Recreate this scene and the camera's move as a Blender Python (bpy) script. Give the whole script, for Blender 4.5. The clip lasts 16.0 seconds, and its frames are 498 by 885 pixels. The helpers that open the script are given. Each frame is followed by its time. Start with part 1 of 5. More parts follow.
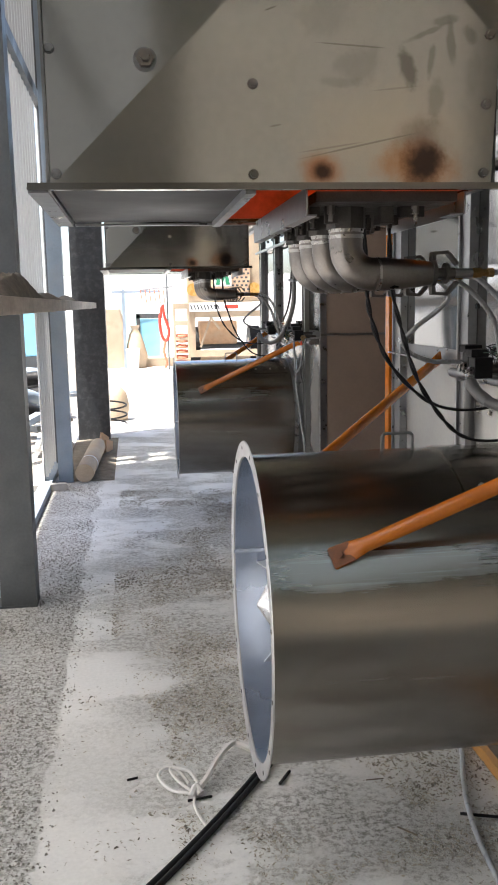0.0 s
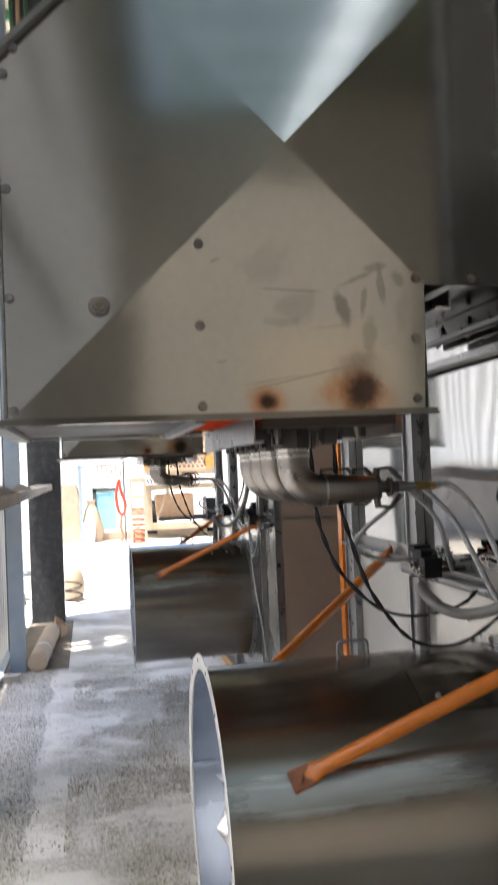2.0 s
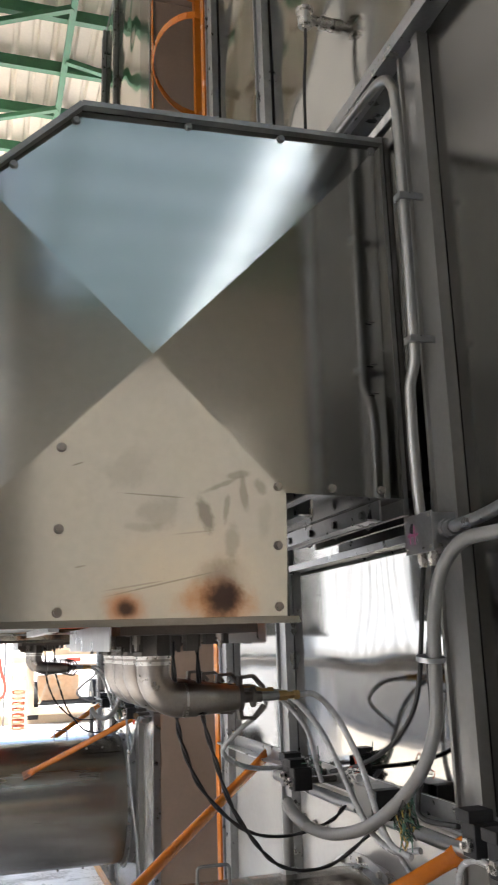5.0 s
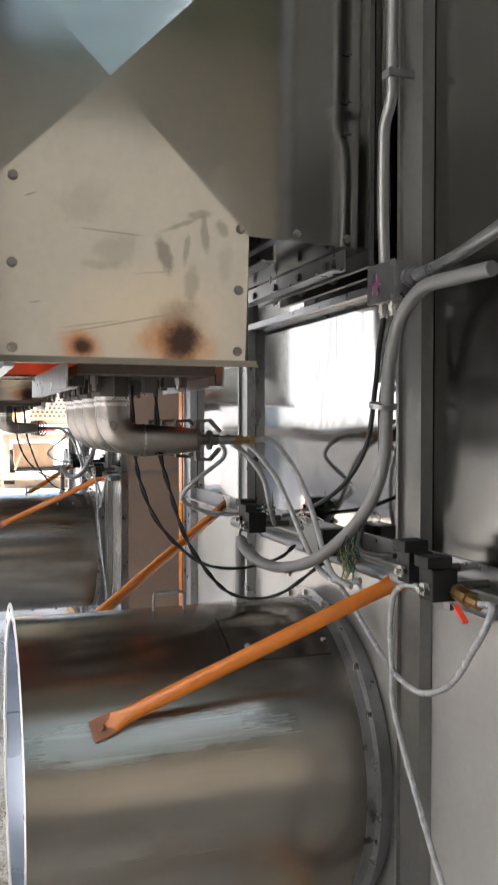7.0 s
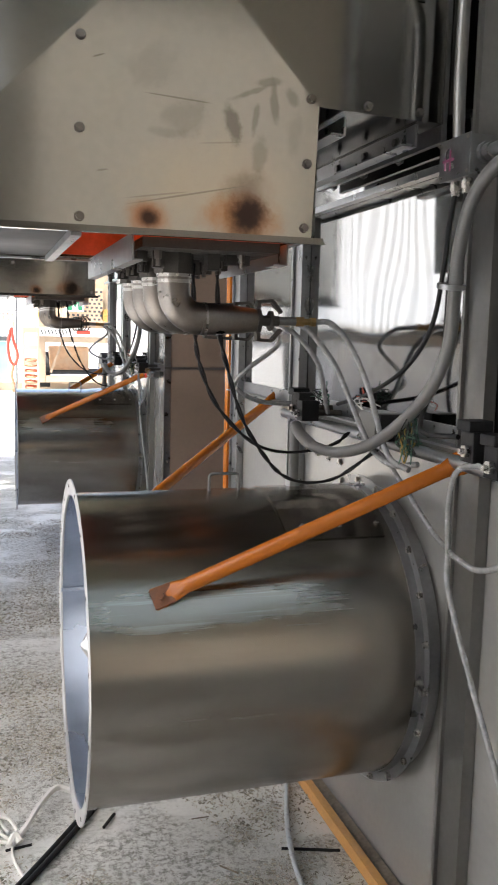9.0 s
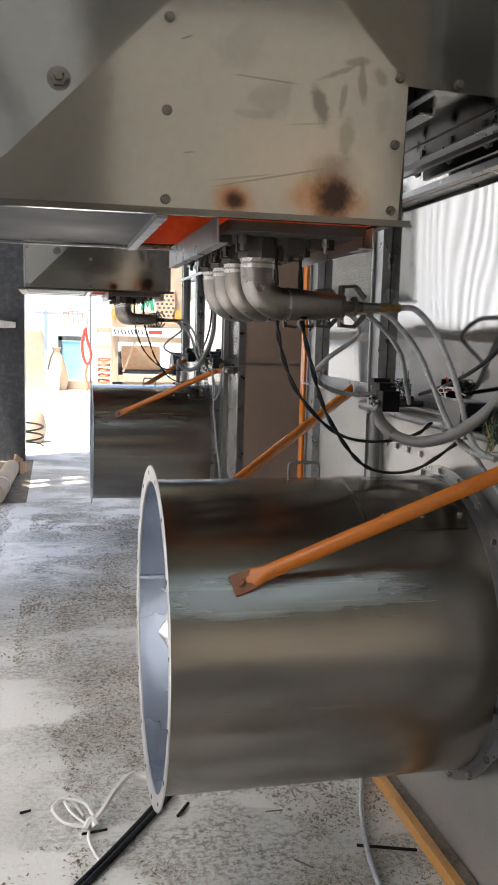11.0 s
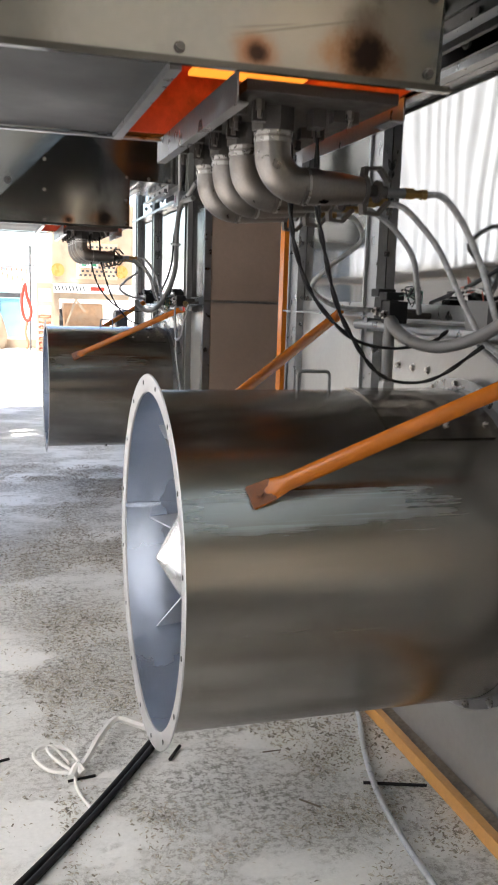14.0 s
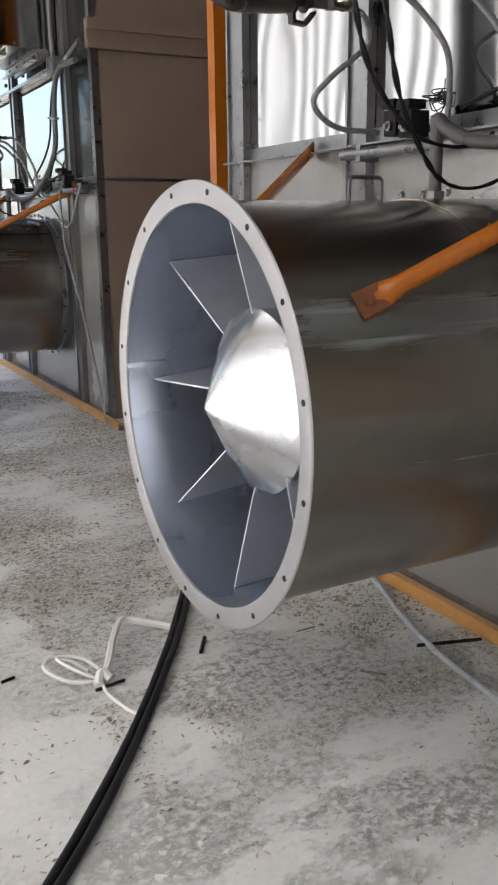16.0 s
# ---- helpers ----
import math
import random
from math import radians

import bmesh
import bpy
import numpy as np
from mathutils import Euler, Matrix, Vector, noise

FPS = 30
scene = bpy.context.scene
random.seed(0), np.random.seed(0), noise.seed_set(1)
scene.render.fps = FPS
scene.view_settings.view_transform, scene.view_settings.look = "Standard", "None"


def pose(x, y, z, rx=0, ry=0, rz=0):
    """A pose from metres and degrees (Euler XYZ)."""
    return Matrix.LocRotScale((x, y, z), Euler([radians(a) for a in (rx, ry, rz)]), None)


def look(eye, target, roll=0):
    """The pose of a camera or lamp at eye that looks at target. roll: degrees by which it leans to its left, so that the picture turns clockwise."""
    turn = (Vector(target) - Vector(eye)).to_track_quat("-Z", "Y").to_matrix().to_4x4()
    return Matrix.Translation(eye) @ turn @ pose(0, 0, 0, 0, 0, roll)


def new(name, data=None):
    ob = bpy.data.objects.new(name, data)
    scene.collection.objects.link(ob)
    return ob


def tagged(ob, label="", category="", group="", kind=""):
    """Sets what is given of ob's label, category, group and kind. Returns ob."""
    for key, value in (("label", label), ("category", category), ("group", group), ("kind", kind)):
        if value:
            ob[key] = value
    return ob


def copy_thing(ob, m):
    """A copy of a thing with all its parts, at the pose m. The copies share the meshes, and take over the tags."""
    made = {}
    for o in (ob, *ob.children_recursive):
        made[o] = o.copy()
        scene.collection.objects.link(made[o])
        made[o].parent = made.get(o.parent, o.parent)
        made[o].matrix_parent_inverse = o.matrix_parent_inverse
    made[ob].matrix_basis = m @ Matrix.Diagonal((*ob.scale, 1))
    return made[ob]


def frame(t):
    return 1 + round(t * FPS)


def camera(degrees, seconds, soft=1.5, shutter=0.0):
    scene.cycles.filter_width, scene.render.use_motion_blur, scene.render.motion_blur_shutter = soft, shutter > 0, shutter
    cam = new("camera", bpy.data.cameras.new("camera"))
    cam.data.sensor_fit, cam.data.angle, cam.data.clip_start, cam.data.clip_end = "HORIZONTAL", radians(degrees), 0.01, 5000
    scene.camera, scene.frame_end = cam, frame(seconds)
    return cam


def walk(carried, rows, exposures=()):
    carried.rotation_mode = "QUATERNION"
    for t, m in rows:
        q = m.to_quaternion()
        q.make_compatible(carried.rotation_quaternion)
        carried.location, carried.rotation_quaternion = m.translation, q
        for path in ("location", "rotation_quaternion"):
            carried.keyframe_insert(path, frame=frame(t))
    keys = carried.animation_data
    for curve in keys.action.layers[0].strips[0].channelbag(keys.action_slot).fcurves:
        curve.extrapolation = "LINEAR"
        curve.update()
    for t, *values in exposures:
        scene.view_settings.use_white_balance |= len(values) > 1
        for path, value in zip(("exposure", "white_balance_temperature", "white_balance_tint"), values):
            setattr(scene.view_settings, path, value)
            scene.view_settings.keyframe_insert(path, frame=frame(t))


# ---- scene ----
cam = camera(32.2, 16.0, soft=1.8, shutter=0.4)
PATH = [
    (0, (0.005, -0.004, 1.59), (0.261, 1.954, 1.271), -1.1),
    (0.5, (-0.003, -0.016, 1.588), (0.281, 1.937, 1.265), -1.6),
    (1, (0.013, -0.035, 1.604), (0.35, 1.912, 1.297), -2.1),
    (1.5, (0.016, -0.037, 1.676), (0.396, 1.918, 1.488), -2.0),
    (2, (0.015, -0.041, 1.72), (0.383, 1.924, 1.78), -2.4),
    (2.5, (0.025, -0.055, 1.747), (0.339, 1.902, 2.016), -2.5),
    (3, (0.033, -0.066, 1.772), (0.321, 1.872, 2.174), -2.5),
    (3.5, (0.036, -0.069, 1.79), (0.342, 1.856, 2.238), -2.5),
    (4, (0.069, -0.068, 1.796), (0.474, 1.833, 2.267), -2.3),
    (4.5, (0.091, -0.059, 1.801), (0.599, 1.82, 2.259), -2.2),
    (5, (0.102, -0.06, 1.791), (0.697, 1.795, 2.242), -1.8),
    (5.2, (0.101, -0.049, 1.78), (0.727, 1.799, 2.221), -1.9),
    (7.3, (0.148, -0.044, 1.697), (0.808, 1.841, 1.592), 0.4),
    (7.5, (0.137, -0.04, 1.693), (0.797, 1.843, 1.566), 0.6),
    (8, (0.128, -0.043, 1.664), (0.777, 1.839, 1.477), 0.9),
    (8.5, (0.102, -0.037, 1.64), (0.738, 1.843, 1.395), 1.1),
    (9, (0.073, -0.03, 1.625), (0.661, 1.865, 1.371), 1.4),
    (9.5, (0.06, -0.022, 1.627), (0.56, 1.897, 1.362), 1.2),
    (9.7, (0.093, -0.035, 1.642), (0.532, 1.896, 1.365), 1.2),
    (12, (0.013, 0.027, 1.526), (0.448, 1.965, 1.295), 1.6),
    (12.5, (0.022, 0.037, 1.516), (0.443, 1.979, 1.288), 1.5),
    (13, (0.017, 0.055, 1.508), (0.429, 1.999, 1.28), 1.5),
    (13.5, (-0.044, 0.102, 1.479), (0.372, 2.04, 1.211), 1.4),
    (14, (-0.075, 0.227, 1.401), (0.497, 2.115, 1.072), 1.8),
    (14.5, (-0.075, 0.49, 1.31), (0.501, 2.375, 0.965), 1.4),
    (15, (-0.22, 0.666, 1.203), (0.576, 2.453, 0.785), 0.2),
    (15.5, (-0.368, 0.72, 1.139), (0.58, 2.418, 0.673), 0.2),
    (16, (-0.453, 0.697, 1.119), (0.468, 2.403, 0.630), -0.7),
]
EXPOSURES = [(0.0, 1.95), (0.5, 1.97), (1.0, 2.12), (1.5, 2.21), (2.2, 2.04), (3.0, 2.07), (3.5, 2.13), (4.5, 2.64), (5.0, 2.63), (7.5, 2.73), (8.5, 2.51), (9.5, 2.34), (12.0, 2.06), (13.0, 2.02), (13.6, 2.22), (14.0, 2.37), (14.4, 2.67), (15.0, 2.64), (15.5, 2.49), (16.0, 1.99)]
walk(cam, [(t, look(eye, target, roll)) for t, eye, target, roll in PATH], EXPOSURES)

# ---- world, sun, exposure ----
SUN_EL, SUN_AZ = 70.0, -115.0          # elevation; azimuth from +y, negative to the left
world = bpy.data.worlds.new("world")
scene.world = world
world.use_nodes = True
wn = world.node_tree
sky = wn.nodes.new("ShaderNodeTexSky")
sky.sky_type, sky.sun_disc = "NISHITA", False
sky.sun_elevation, sky.sun_rotation = radians(SUN_EL), radians(SUN_AZ)
sky.air_density, sky.dust_density, sky.ozone_density = 0.9, 3.0, 0.7
wn.links.new(sky.outputs["Color"], wn.nodes["Background"].inputs["Color"])
wn.nodes["Background"].inputs["Strength"].default_value = 0.15
sun_dir = Vector((math.sin(radians(SUN_AZ)) * math.cos(radians(SUN_EL)), math.cos(radians(SUN_AZ)) * math.cos(radians(SUN_EL)), math.sin(radians(SUN_EL))))
sun_data = bpy.data.lights.new("sun", "SUN")
sun_data.energy, sun_data.angle, sun_data.color = 5.0, radians(2.5), (1.0, 0.94, 0.86)
sun = new("sun", sun_data)
sun.matrix_world = look(sun_dir * 40, (0, 0, 0))
scene.view_settings.exposure = 0.0


# ---- materials ----
def material(name, base, rough=0.5, metal=0.0, spread=0.12, scale=8.0, bump=0.1, fine=60.0, stretch=(1, 1, 1), rough_spread=0.12, warp=0.0, warp_scale=1.2, stain=None, stain_amount=0.0, stain_scale=2.0):
    """Base colour broken up at two scales, with bump; warp is a slow buckling of thin sheet."""
    m = bpy.data.materials.new(name)
    m.use_nodes = True
    nt = m.node_tree
    bs = nt.nodes["Principled BSDF"]
    L = nt.links.new
    tc = nt.nodes.new("ShaderNodeTexCoord")
    info = nt.nodes.new("ShaderNodeObjectInfo")
    mp = nt.nodes.new("ShaderNodeMapping")
    mp.inputs["Scale"].default_value = stretch
    L(tc.outputs["Object"], mp.inputs["Vector"])
    n1 = nt.nodes.new("ShaderNodeTexNoise")
    n1.inputs["Scale"].default_value, n1.inputs["Detail"].default_value = scale, 5.0
    n2 = nt.nodes.new("ShaderNodeTexNoise")
    n2.inputs["Scale"].default_value, n2.inputs["Detail"].default_value = fine, 3.0
    for n in (n1, n2):
        L(mp.outputs["Vector"], n.inputs["Vector"])
    add = nt.nodes.new("ShaderNodeMath")
    add.operation = "MULTIPLY_ADD"
    L(n2.outputs["Fac"], add.inputs[0])
    add.inputs[1].default_value = 0.5
    L(n1.outputs["Fac"], add.inputs[2])
    ramp = nt.nodes.new("ShaderNodeMapRange")
    ramp.inputs["From Min"].default_value, ramp.inputs["From Max"].default_value = 0.5, 1.0
    ramp.inputs["To Min"].default_value, ramp.inputs["To Max"].default_value = 1 - spread, 1 + spread
    L(add.outputs[0], ramp.inputs["Value"])
    mul = nt.nodes.new("ShaderNodeMix")
    mul.data_type, mul.blend_type = "RGBA", "MULTIPLY"
    mul.inputs["Factor"].default_value = 1.0
    mul.inputs["A"].default_value = (*base, 1)
    L(ramp.outputs["Result"], mul.inputs["B"])
    colour = mul.outputs["Result"]
    if stain is not None:
        n3 = nt.nodes.new("ShaderNodeTexNoise")
        n3.inputs["Scale"].default_value, n3.inputs["Detail"].default_value, n3.inputs["Roughness"].default_value = stain_scale, 8.0, 0.65
        L(tc.outputs["Object"], n3.inputs["Vector"])
        r3 = nt.nodes.new("ShaderNodeMapRange")
        r3.inputs["From Min"].default_value, r3.inputs["From Max"].default_value = 0.48, 0.68
        r3.inputs["To Max"].default_value = stain_amount
        L(n3.outputs["Fac"], r3.inputs["Value"])
        mx = nt.nodes.new("ShaderNodeMix")
        mx.data_type = "RGBA"
        L(r3.outputs["Result"], mx.inputs["Factor"])
        L(colour, mx.inputs["A"])
        mx.inputs["B"].default_value = (*stain, 1)
        colour = mx.outputs["Result"]
    L(colour, bs.inputs["Base Color"])
    rr = nt.nodes.new("ShaderNodeMapRange")
    rr.inputs["From Min"].default_value, rr.inputs["From Max"].default_value = 0.3, 0.7
    rr.inputs["To Min"].default_value, rr.inputs["To Max"].default_value = max(0.03, rough - rough_spread), min(1, rough + rough_spread)
    L(n1.outputs["Fac"], rr.inputs["Value"])
    L(rr.outputs["Result"], bs.inputs["Roughness"])
    bs.inputs["Metallic"].default_value = metal
    b1 = nt.nodes.new("ShaderNodeBump")
    b1.inputs["Strength"].default_value, b1.inputs["Distance"].default_value = bump, 0.004
    L(n2.outputs["Fac"], b1.inputs["Height"])
    if warp:
        n4 = nt.nodes.new("ShaderNodeTexNoise")
        n4.inputs["Scale"].default_value, n4.inputs["Detail"].default_value = warp_scale, 1.0
        sh = nt.nodes.new("ShaderNodeVectorMath")
        sh.operation = "ADD"
        cmb = nt.nodes.new("ShaderNodeCombineXYZ")
        sc = nt.nodes.new("ShaderNodeMath")
        sc.operation = "MULTIPLY"
        sc.inputs[1].default_value = 37.0
        L(info.outputs["Random"], sc.inputs[0])
        L(sc.outputs[0], cmb.inputs["X"])
        L(tc.outputs["Object"], sh.inputs[0])
        L(cmb.outputs[0], sh.inputs[1])
        L(sh.outputs[0], n4.inputs["Vector"])
        b2 = nt.nodes.new("ShaderNodeBump")
        b2.inputs["Strength"].default_value, b2.inputs["Distance"].default_value = 1.0, warp
        L(n4.outputs["Fac"], b2.inputs["Height"])
        L(b2.outputs["Normal"], b1.inputs["Normal"])
    L(b1.outputs["Normal"], bs.inputs["Normal"])
    return m


def glow(name, colour, strength):
    m = bpy.data.materials.new(name)
    m.use_nodes = True
    bs = m.node_tree.nodes["Principled BSDF"]
    bs.inputs["Base Color"].default_value = (*colour, 1)
    bs.inputs["Emission Color"].default_value = (*colour, 1)
    bs.inputs["Emission Strength"].default_value = strength
    return m


STEEL = material("brushed_stainless", (0.33, 0.297, 0.258), 0.20, 1.0, 0.04, 1.5, 0.010, 16.0, (1, 2, 6), 0.010, warp=0.0018, warp_scale=1.6)
# blue in this base colour stands for the sky that the liner reflects
TUBE_IN = material("duct_inside_steel", (0.50, 0.56, 0.66), 0.27, 0.9, 0.05, 3.0, 0.02, 30.0, (1, 1, 1), 0.01)
CONE = material("spun_bright_steel", (0.60, 0.61, 0.63), 0.24, 1.0, 0.05, 6.0, 0.03, 60.0)
DUSTY_STEEL = material("dusty_low_stainless", (0.40, 0.398, 0.385), 0.24, 0.5, 0.07, 3.0, 0.03, 50.0, (1, 1, 1), 0.04, warp=0.003)
PALE_STEEL = material("pale_flange_steel", (0.42, 0.42, 0.43), 0.42, 0.8, 0.08, 10.0, 0.08, 120.0)
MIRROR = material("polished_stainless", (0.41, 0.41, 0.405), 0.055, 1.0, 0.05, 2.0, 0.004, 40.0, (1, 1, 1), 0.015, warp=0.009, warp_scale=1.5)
# high panels: a dim tan reflection is put into this darker, warmer base
MIRROR_HIGH = material("buckled_stainless_reflected_tan", (0.30, 0.29, 0.262), 0.10, 1.0, 0.10, 2.0, 0.004, 40.0, (1, 1, 1), 0.03, warp=0.05, warp_scale=1.4)
# stainless dimmed in colour, standing for the dark hall it reflects
DIMMED_STEEL = material("dimmed_stainless", (0.145, 0.143, 0.134), 0.18, 1.0, 0.08, 2.0, 0.02, 40.0, (1, 1, 1), 0.04, warp=0.005, warp_scale=1.2)
DULL_GALV = material("dull_galvanised_steel", (0.215, 0.213, 0.207), 0.34, 0.8, 0.10, 5.0, 0.02, 60.0, (1, 1, 1), 0.03)
GALV = material("galvanised_steel", (0.28, 0.285, 0.29), 0.33, 0.9, 0.14, 18.0, 0.06, 90.0, (1, 1, 1), 0.08)
# near-black colour stands for the dark that the shaded underside mirrors
UNDERSIDE = material("shaded_underside_sheet", (0.05, 0.05, 0.05), 0.55, 0.5, 0.12, 3.0, 0.03, 40.0)
DARK_STEEL = material("dark_bare_steel", (0.20, 0.20, 0.20), 0.42, 0.9, 0.2, 9.0, 0.1, 80.0)
PIPE = material("cast_stainless_pipe", (0.22, 0.205, 0.19), 0.38, 1.0, 0.14, 20.0, 0.12, 160.0, stain=(0.24, 0.20, 0.16), stain_amount=0.5, stain_scale=9.0)
CAST = material("dark_cast_iron", (0.075, 0.068, 0.062), 0.55, 0.6, 0.25, 30.0, 0.3, 200.0)
CHROME = material("bolt_steel", (0.40, 0.385, 0.36), 0.30, 1.0, 0.1, 60.0, 0.05, 200.0)
BRASS = material("brass", (0.30, 0.195, 0.08), 0.4, 1.0, 0.2, 60.0, 0.1, 200.0)
ORANGE = material("orange_paint", (0.41, 0.118, 0.010), 0.22, 0.0, 0.12, 6.0, 0.03, 90.0, (1, 1, 1), 0.06, stain=(0.26, 0.075, 0.015), stain_amount=0.45, stain_scale=6.0)
BURNT = material("rusted_orange_paint", (0.15, 0.046, 0.010), 0.4, 0.0, 0.3, 30.0, 0.2, 120.0, stain=(0.09, 0.035, 0.015), stain_amount=0.7, stain_scale=25.0)
ORANGE_DULL = material("dusty_orange_paint", (0.46, 0.29, 0.17), 0.6, 0.0, 0.2, 10.0, 0.2, 90.0, stain=(0.36, 0.28, 0.2), stain_amount=0.7, stain_scale=5.0)
BROWN = material("brown_painted_sheet", (0.205, 0.150, 0.115), 0.5, 0.0, 0.10, 4.0, 0.06, 50.0, stain=(0.17, 0.13, 0.10), stain_amount=0.5, stain_scale=1.2)
# red base colour carries the flames' light on the steel lining
RED_SHEET = material("glow_reddened_sheet", (0.55, 0.10, 0.05), 0.45, 0.3, 0.2, 6.0, 0.1, 60.0, stain=(0.10, 0.03, 0.02), stain_amount=0.9, stain_scale=4.0)
FLAME = glow("burner_glow", (1.0, 0.30, 0.03), 0.3)
CEMENT = material("concrete", (0.36, 0.34, 0.31), 0.75, 0.0, 0.16, 1.2, 0.35, 30.0, stain=(0.19, 0.175, 0.15), stain_amount=0.8, stain_scale=1.6)
CABLE = material("black_cable_rubber", (0.011, 0.011, 0.012), 0.55, 0.0, 0.2, 20.0, 0.1, 150.0)
GREY_HOSE = material("grey_conduit_plastic", (0.115, 0.115, 0.112), 0.42, 0.0, 0.1, 14.0, 0.1, 120.0)
CLEAR_HOSE = material("milky_braided_hose", (0.235, 0.24, 0.245), 0.18, 0.0, 0.25, 60.0, 0.25, 300.0)
PALE_HOSE = material("pale_blue_grey_hose", (0.36, 0.385, 0.41), 0.35, 0.0, 0.12, 30.0, 0.1, 200.0)
WHITE_ROPE = material("white_plastic_twine", (0.75, 0.74, 0.72), 0.5, 0.0, 0.1, 20.0, 0.2, 200.0)
BLACK_PLASTIC = material("black_plastic", (0.007, 0.007, 0.008), 0.6, 0.0, 0.2, 20.0, 0.1, 150.0)
COLUMN_GREY = material("blue_grey_paint", (0.21, 0.26, 0.32), 0.5, 0.0, 0.14, 5.0, 0.12, 70.0, stain=(0.30, 0.30, 0.29), stain_amount=0.4, stain_scale=3.0)
COLUMN_DARK = material("dark_grey_paint", (0.065, 0.072, 0.078), 0.5, 0.0, 0.2, 6.0, 0.15, 70.0, stain=(0.12, 0.12, 0.12), stain_amount=0.25, stain_scale=3.0)
BLACK_PAINT = material("black_column_paint", (0.028, 0.031, 0.036), 0.42, 0.0, 0.3, 10.0, 0.15, 70.0, stain=(0.20, 0.20, 0.20), stain_amount=0.22, stain_scale=14.0)
GREEN = material("green_truss_paint", (0.045, 0.17, 0.085), 0.5, 0.0, 0.2, 8.0, 0.12, 60.0)
TIMBER = material("dusty_timber", (0.62, 0.55, 0.48), 0.8, 0.0, 0.25, 5.0, 0.5, 60.0, (1, 0.15, 1), stain=(0.36, 0.30, 0.25), stain_amount=0.5, stain_scale=6.0)
DIRT = material("dirt", (0.17, 0.145, 0.115), 0.95, 0.0, 0.4, 12.0, 1.0, 90.0)
STRAW = material("husk_litter", (0.42, 0.395, 0.34), 0.9, 0.0, 0.5, 40.0, 0.3, 200.0)
FOOT = material("yellow_orange_angle_paint", (0.58, 0.30, 0.09), 0.42, 0.0, 0.15, 6.0, 0.08, 90.0, stain=(0.36, 0.25, 0.15), stain_amount=0.55, stain_scale=7.0)
CREAM = material("cream_roof_sheet", (0.62, 0.55, 0.455), 0.55, 0.0, 0.08, 2.0, 0.08, 30.0)
RUST = material("rusty_red_paint", (0.50, 0.16, 0.09), 0.6, 0.1, 0.25, 10.0, 0.2, 60.0)
TAN = material("dusty_tan_paint", (0.40, 0.315, 0.225), 0.6, 0.0, 0.22, 5.0, 0.15, 50.0, stain=(0.27, 0.20, 0.14), stain_amount=0.5, stain_scale=2.5)
WHITE_PAINT = material("white_paint", (0.78, 0.77, 0.75), 0.5, 0.0, 0.08, 5.0, 0.08, 50.0)
# blue and teal are paled to suggest the overexposed yard's glare
BLUE = material("glare_paled_blue_paint", (0.24, 0.55, 0.74), 0.45, 0.0, 0.12, 4.0, 0.08, 50.0)
TEAL = material("glare_paled_tarpaulin", (0.45, 0.70, 0.66), 0.6, 0.0, 0.15, 4.0, 0.2, 40.0)
RED = material("red_plastic", (0.62, 0.05, 0.03), 0.45, 0.0, 0.12, 10.0, 0.1, 60.0)
GREEN_LETTER = material("green_letter_paint", (0.03, 0.24, 0.12), 0.5, 0.0, 0.1, 10.0, 0.05, 60.0)


for m in (CABLE, BLACK_PLASTIC):
    m.node_tree.nodes["Principled BSDF"].inputs["Specular IOR Level"].default_value = 0.25


def sheet_material(name, colour, through_light):
    """Thin corrugated plastic: part of the light comes through."""
    m = material(name, colour, 0.5, 0.0, 0.06, 3.0, 0.05, 40.0)
    nt = m.node_tree
    bs = nt.nodes["Principled BSDF"]
    tr = nt.nodes.new("ShaderNodeBsdfTranslucent")
    tr.inputs["Color"].default_value = (*colour, 1)
    mix = nt.nodes.new("ShaderNodeMixShader")
    mix.inputs[0].default_value = through_light
    nt.links.new(bs.outputs[0], mix.inputs[1])
    nt.links.new(tr.outputs[0], mix.inputs[2])
    nt.links.new(mix.outputs[0], nt.nodes["Material Output"].inputs["Surface"])
    return m


SHEET = sheet_material("translucent_white_sheet", (0.93, 0.93, 0.92), 0.85)
SHEET_HIGH = sheet_material("weathered_high_sheet", (0.74, 0.70, 0.64), 0.24)
SHEET_RIB = sheet_material("sheet_rib_lap", (0.45, 0.45, 0.44), 0.27)
SKYLIGHT = sheet_material("bluish_skylight_sheet", (0.36, 0.455, 0.525), 0.165)
SKYLIGHT_CLEAR = sheet_material("clear_skylight_sheet", (0.80, 0.86, 0.90), 0.5)
GABLE_SHEET = sheet_material("warm_translucent_gable_sheet", (0.74, 0.69, 0.62), 0.42)


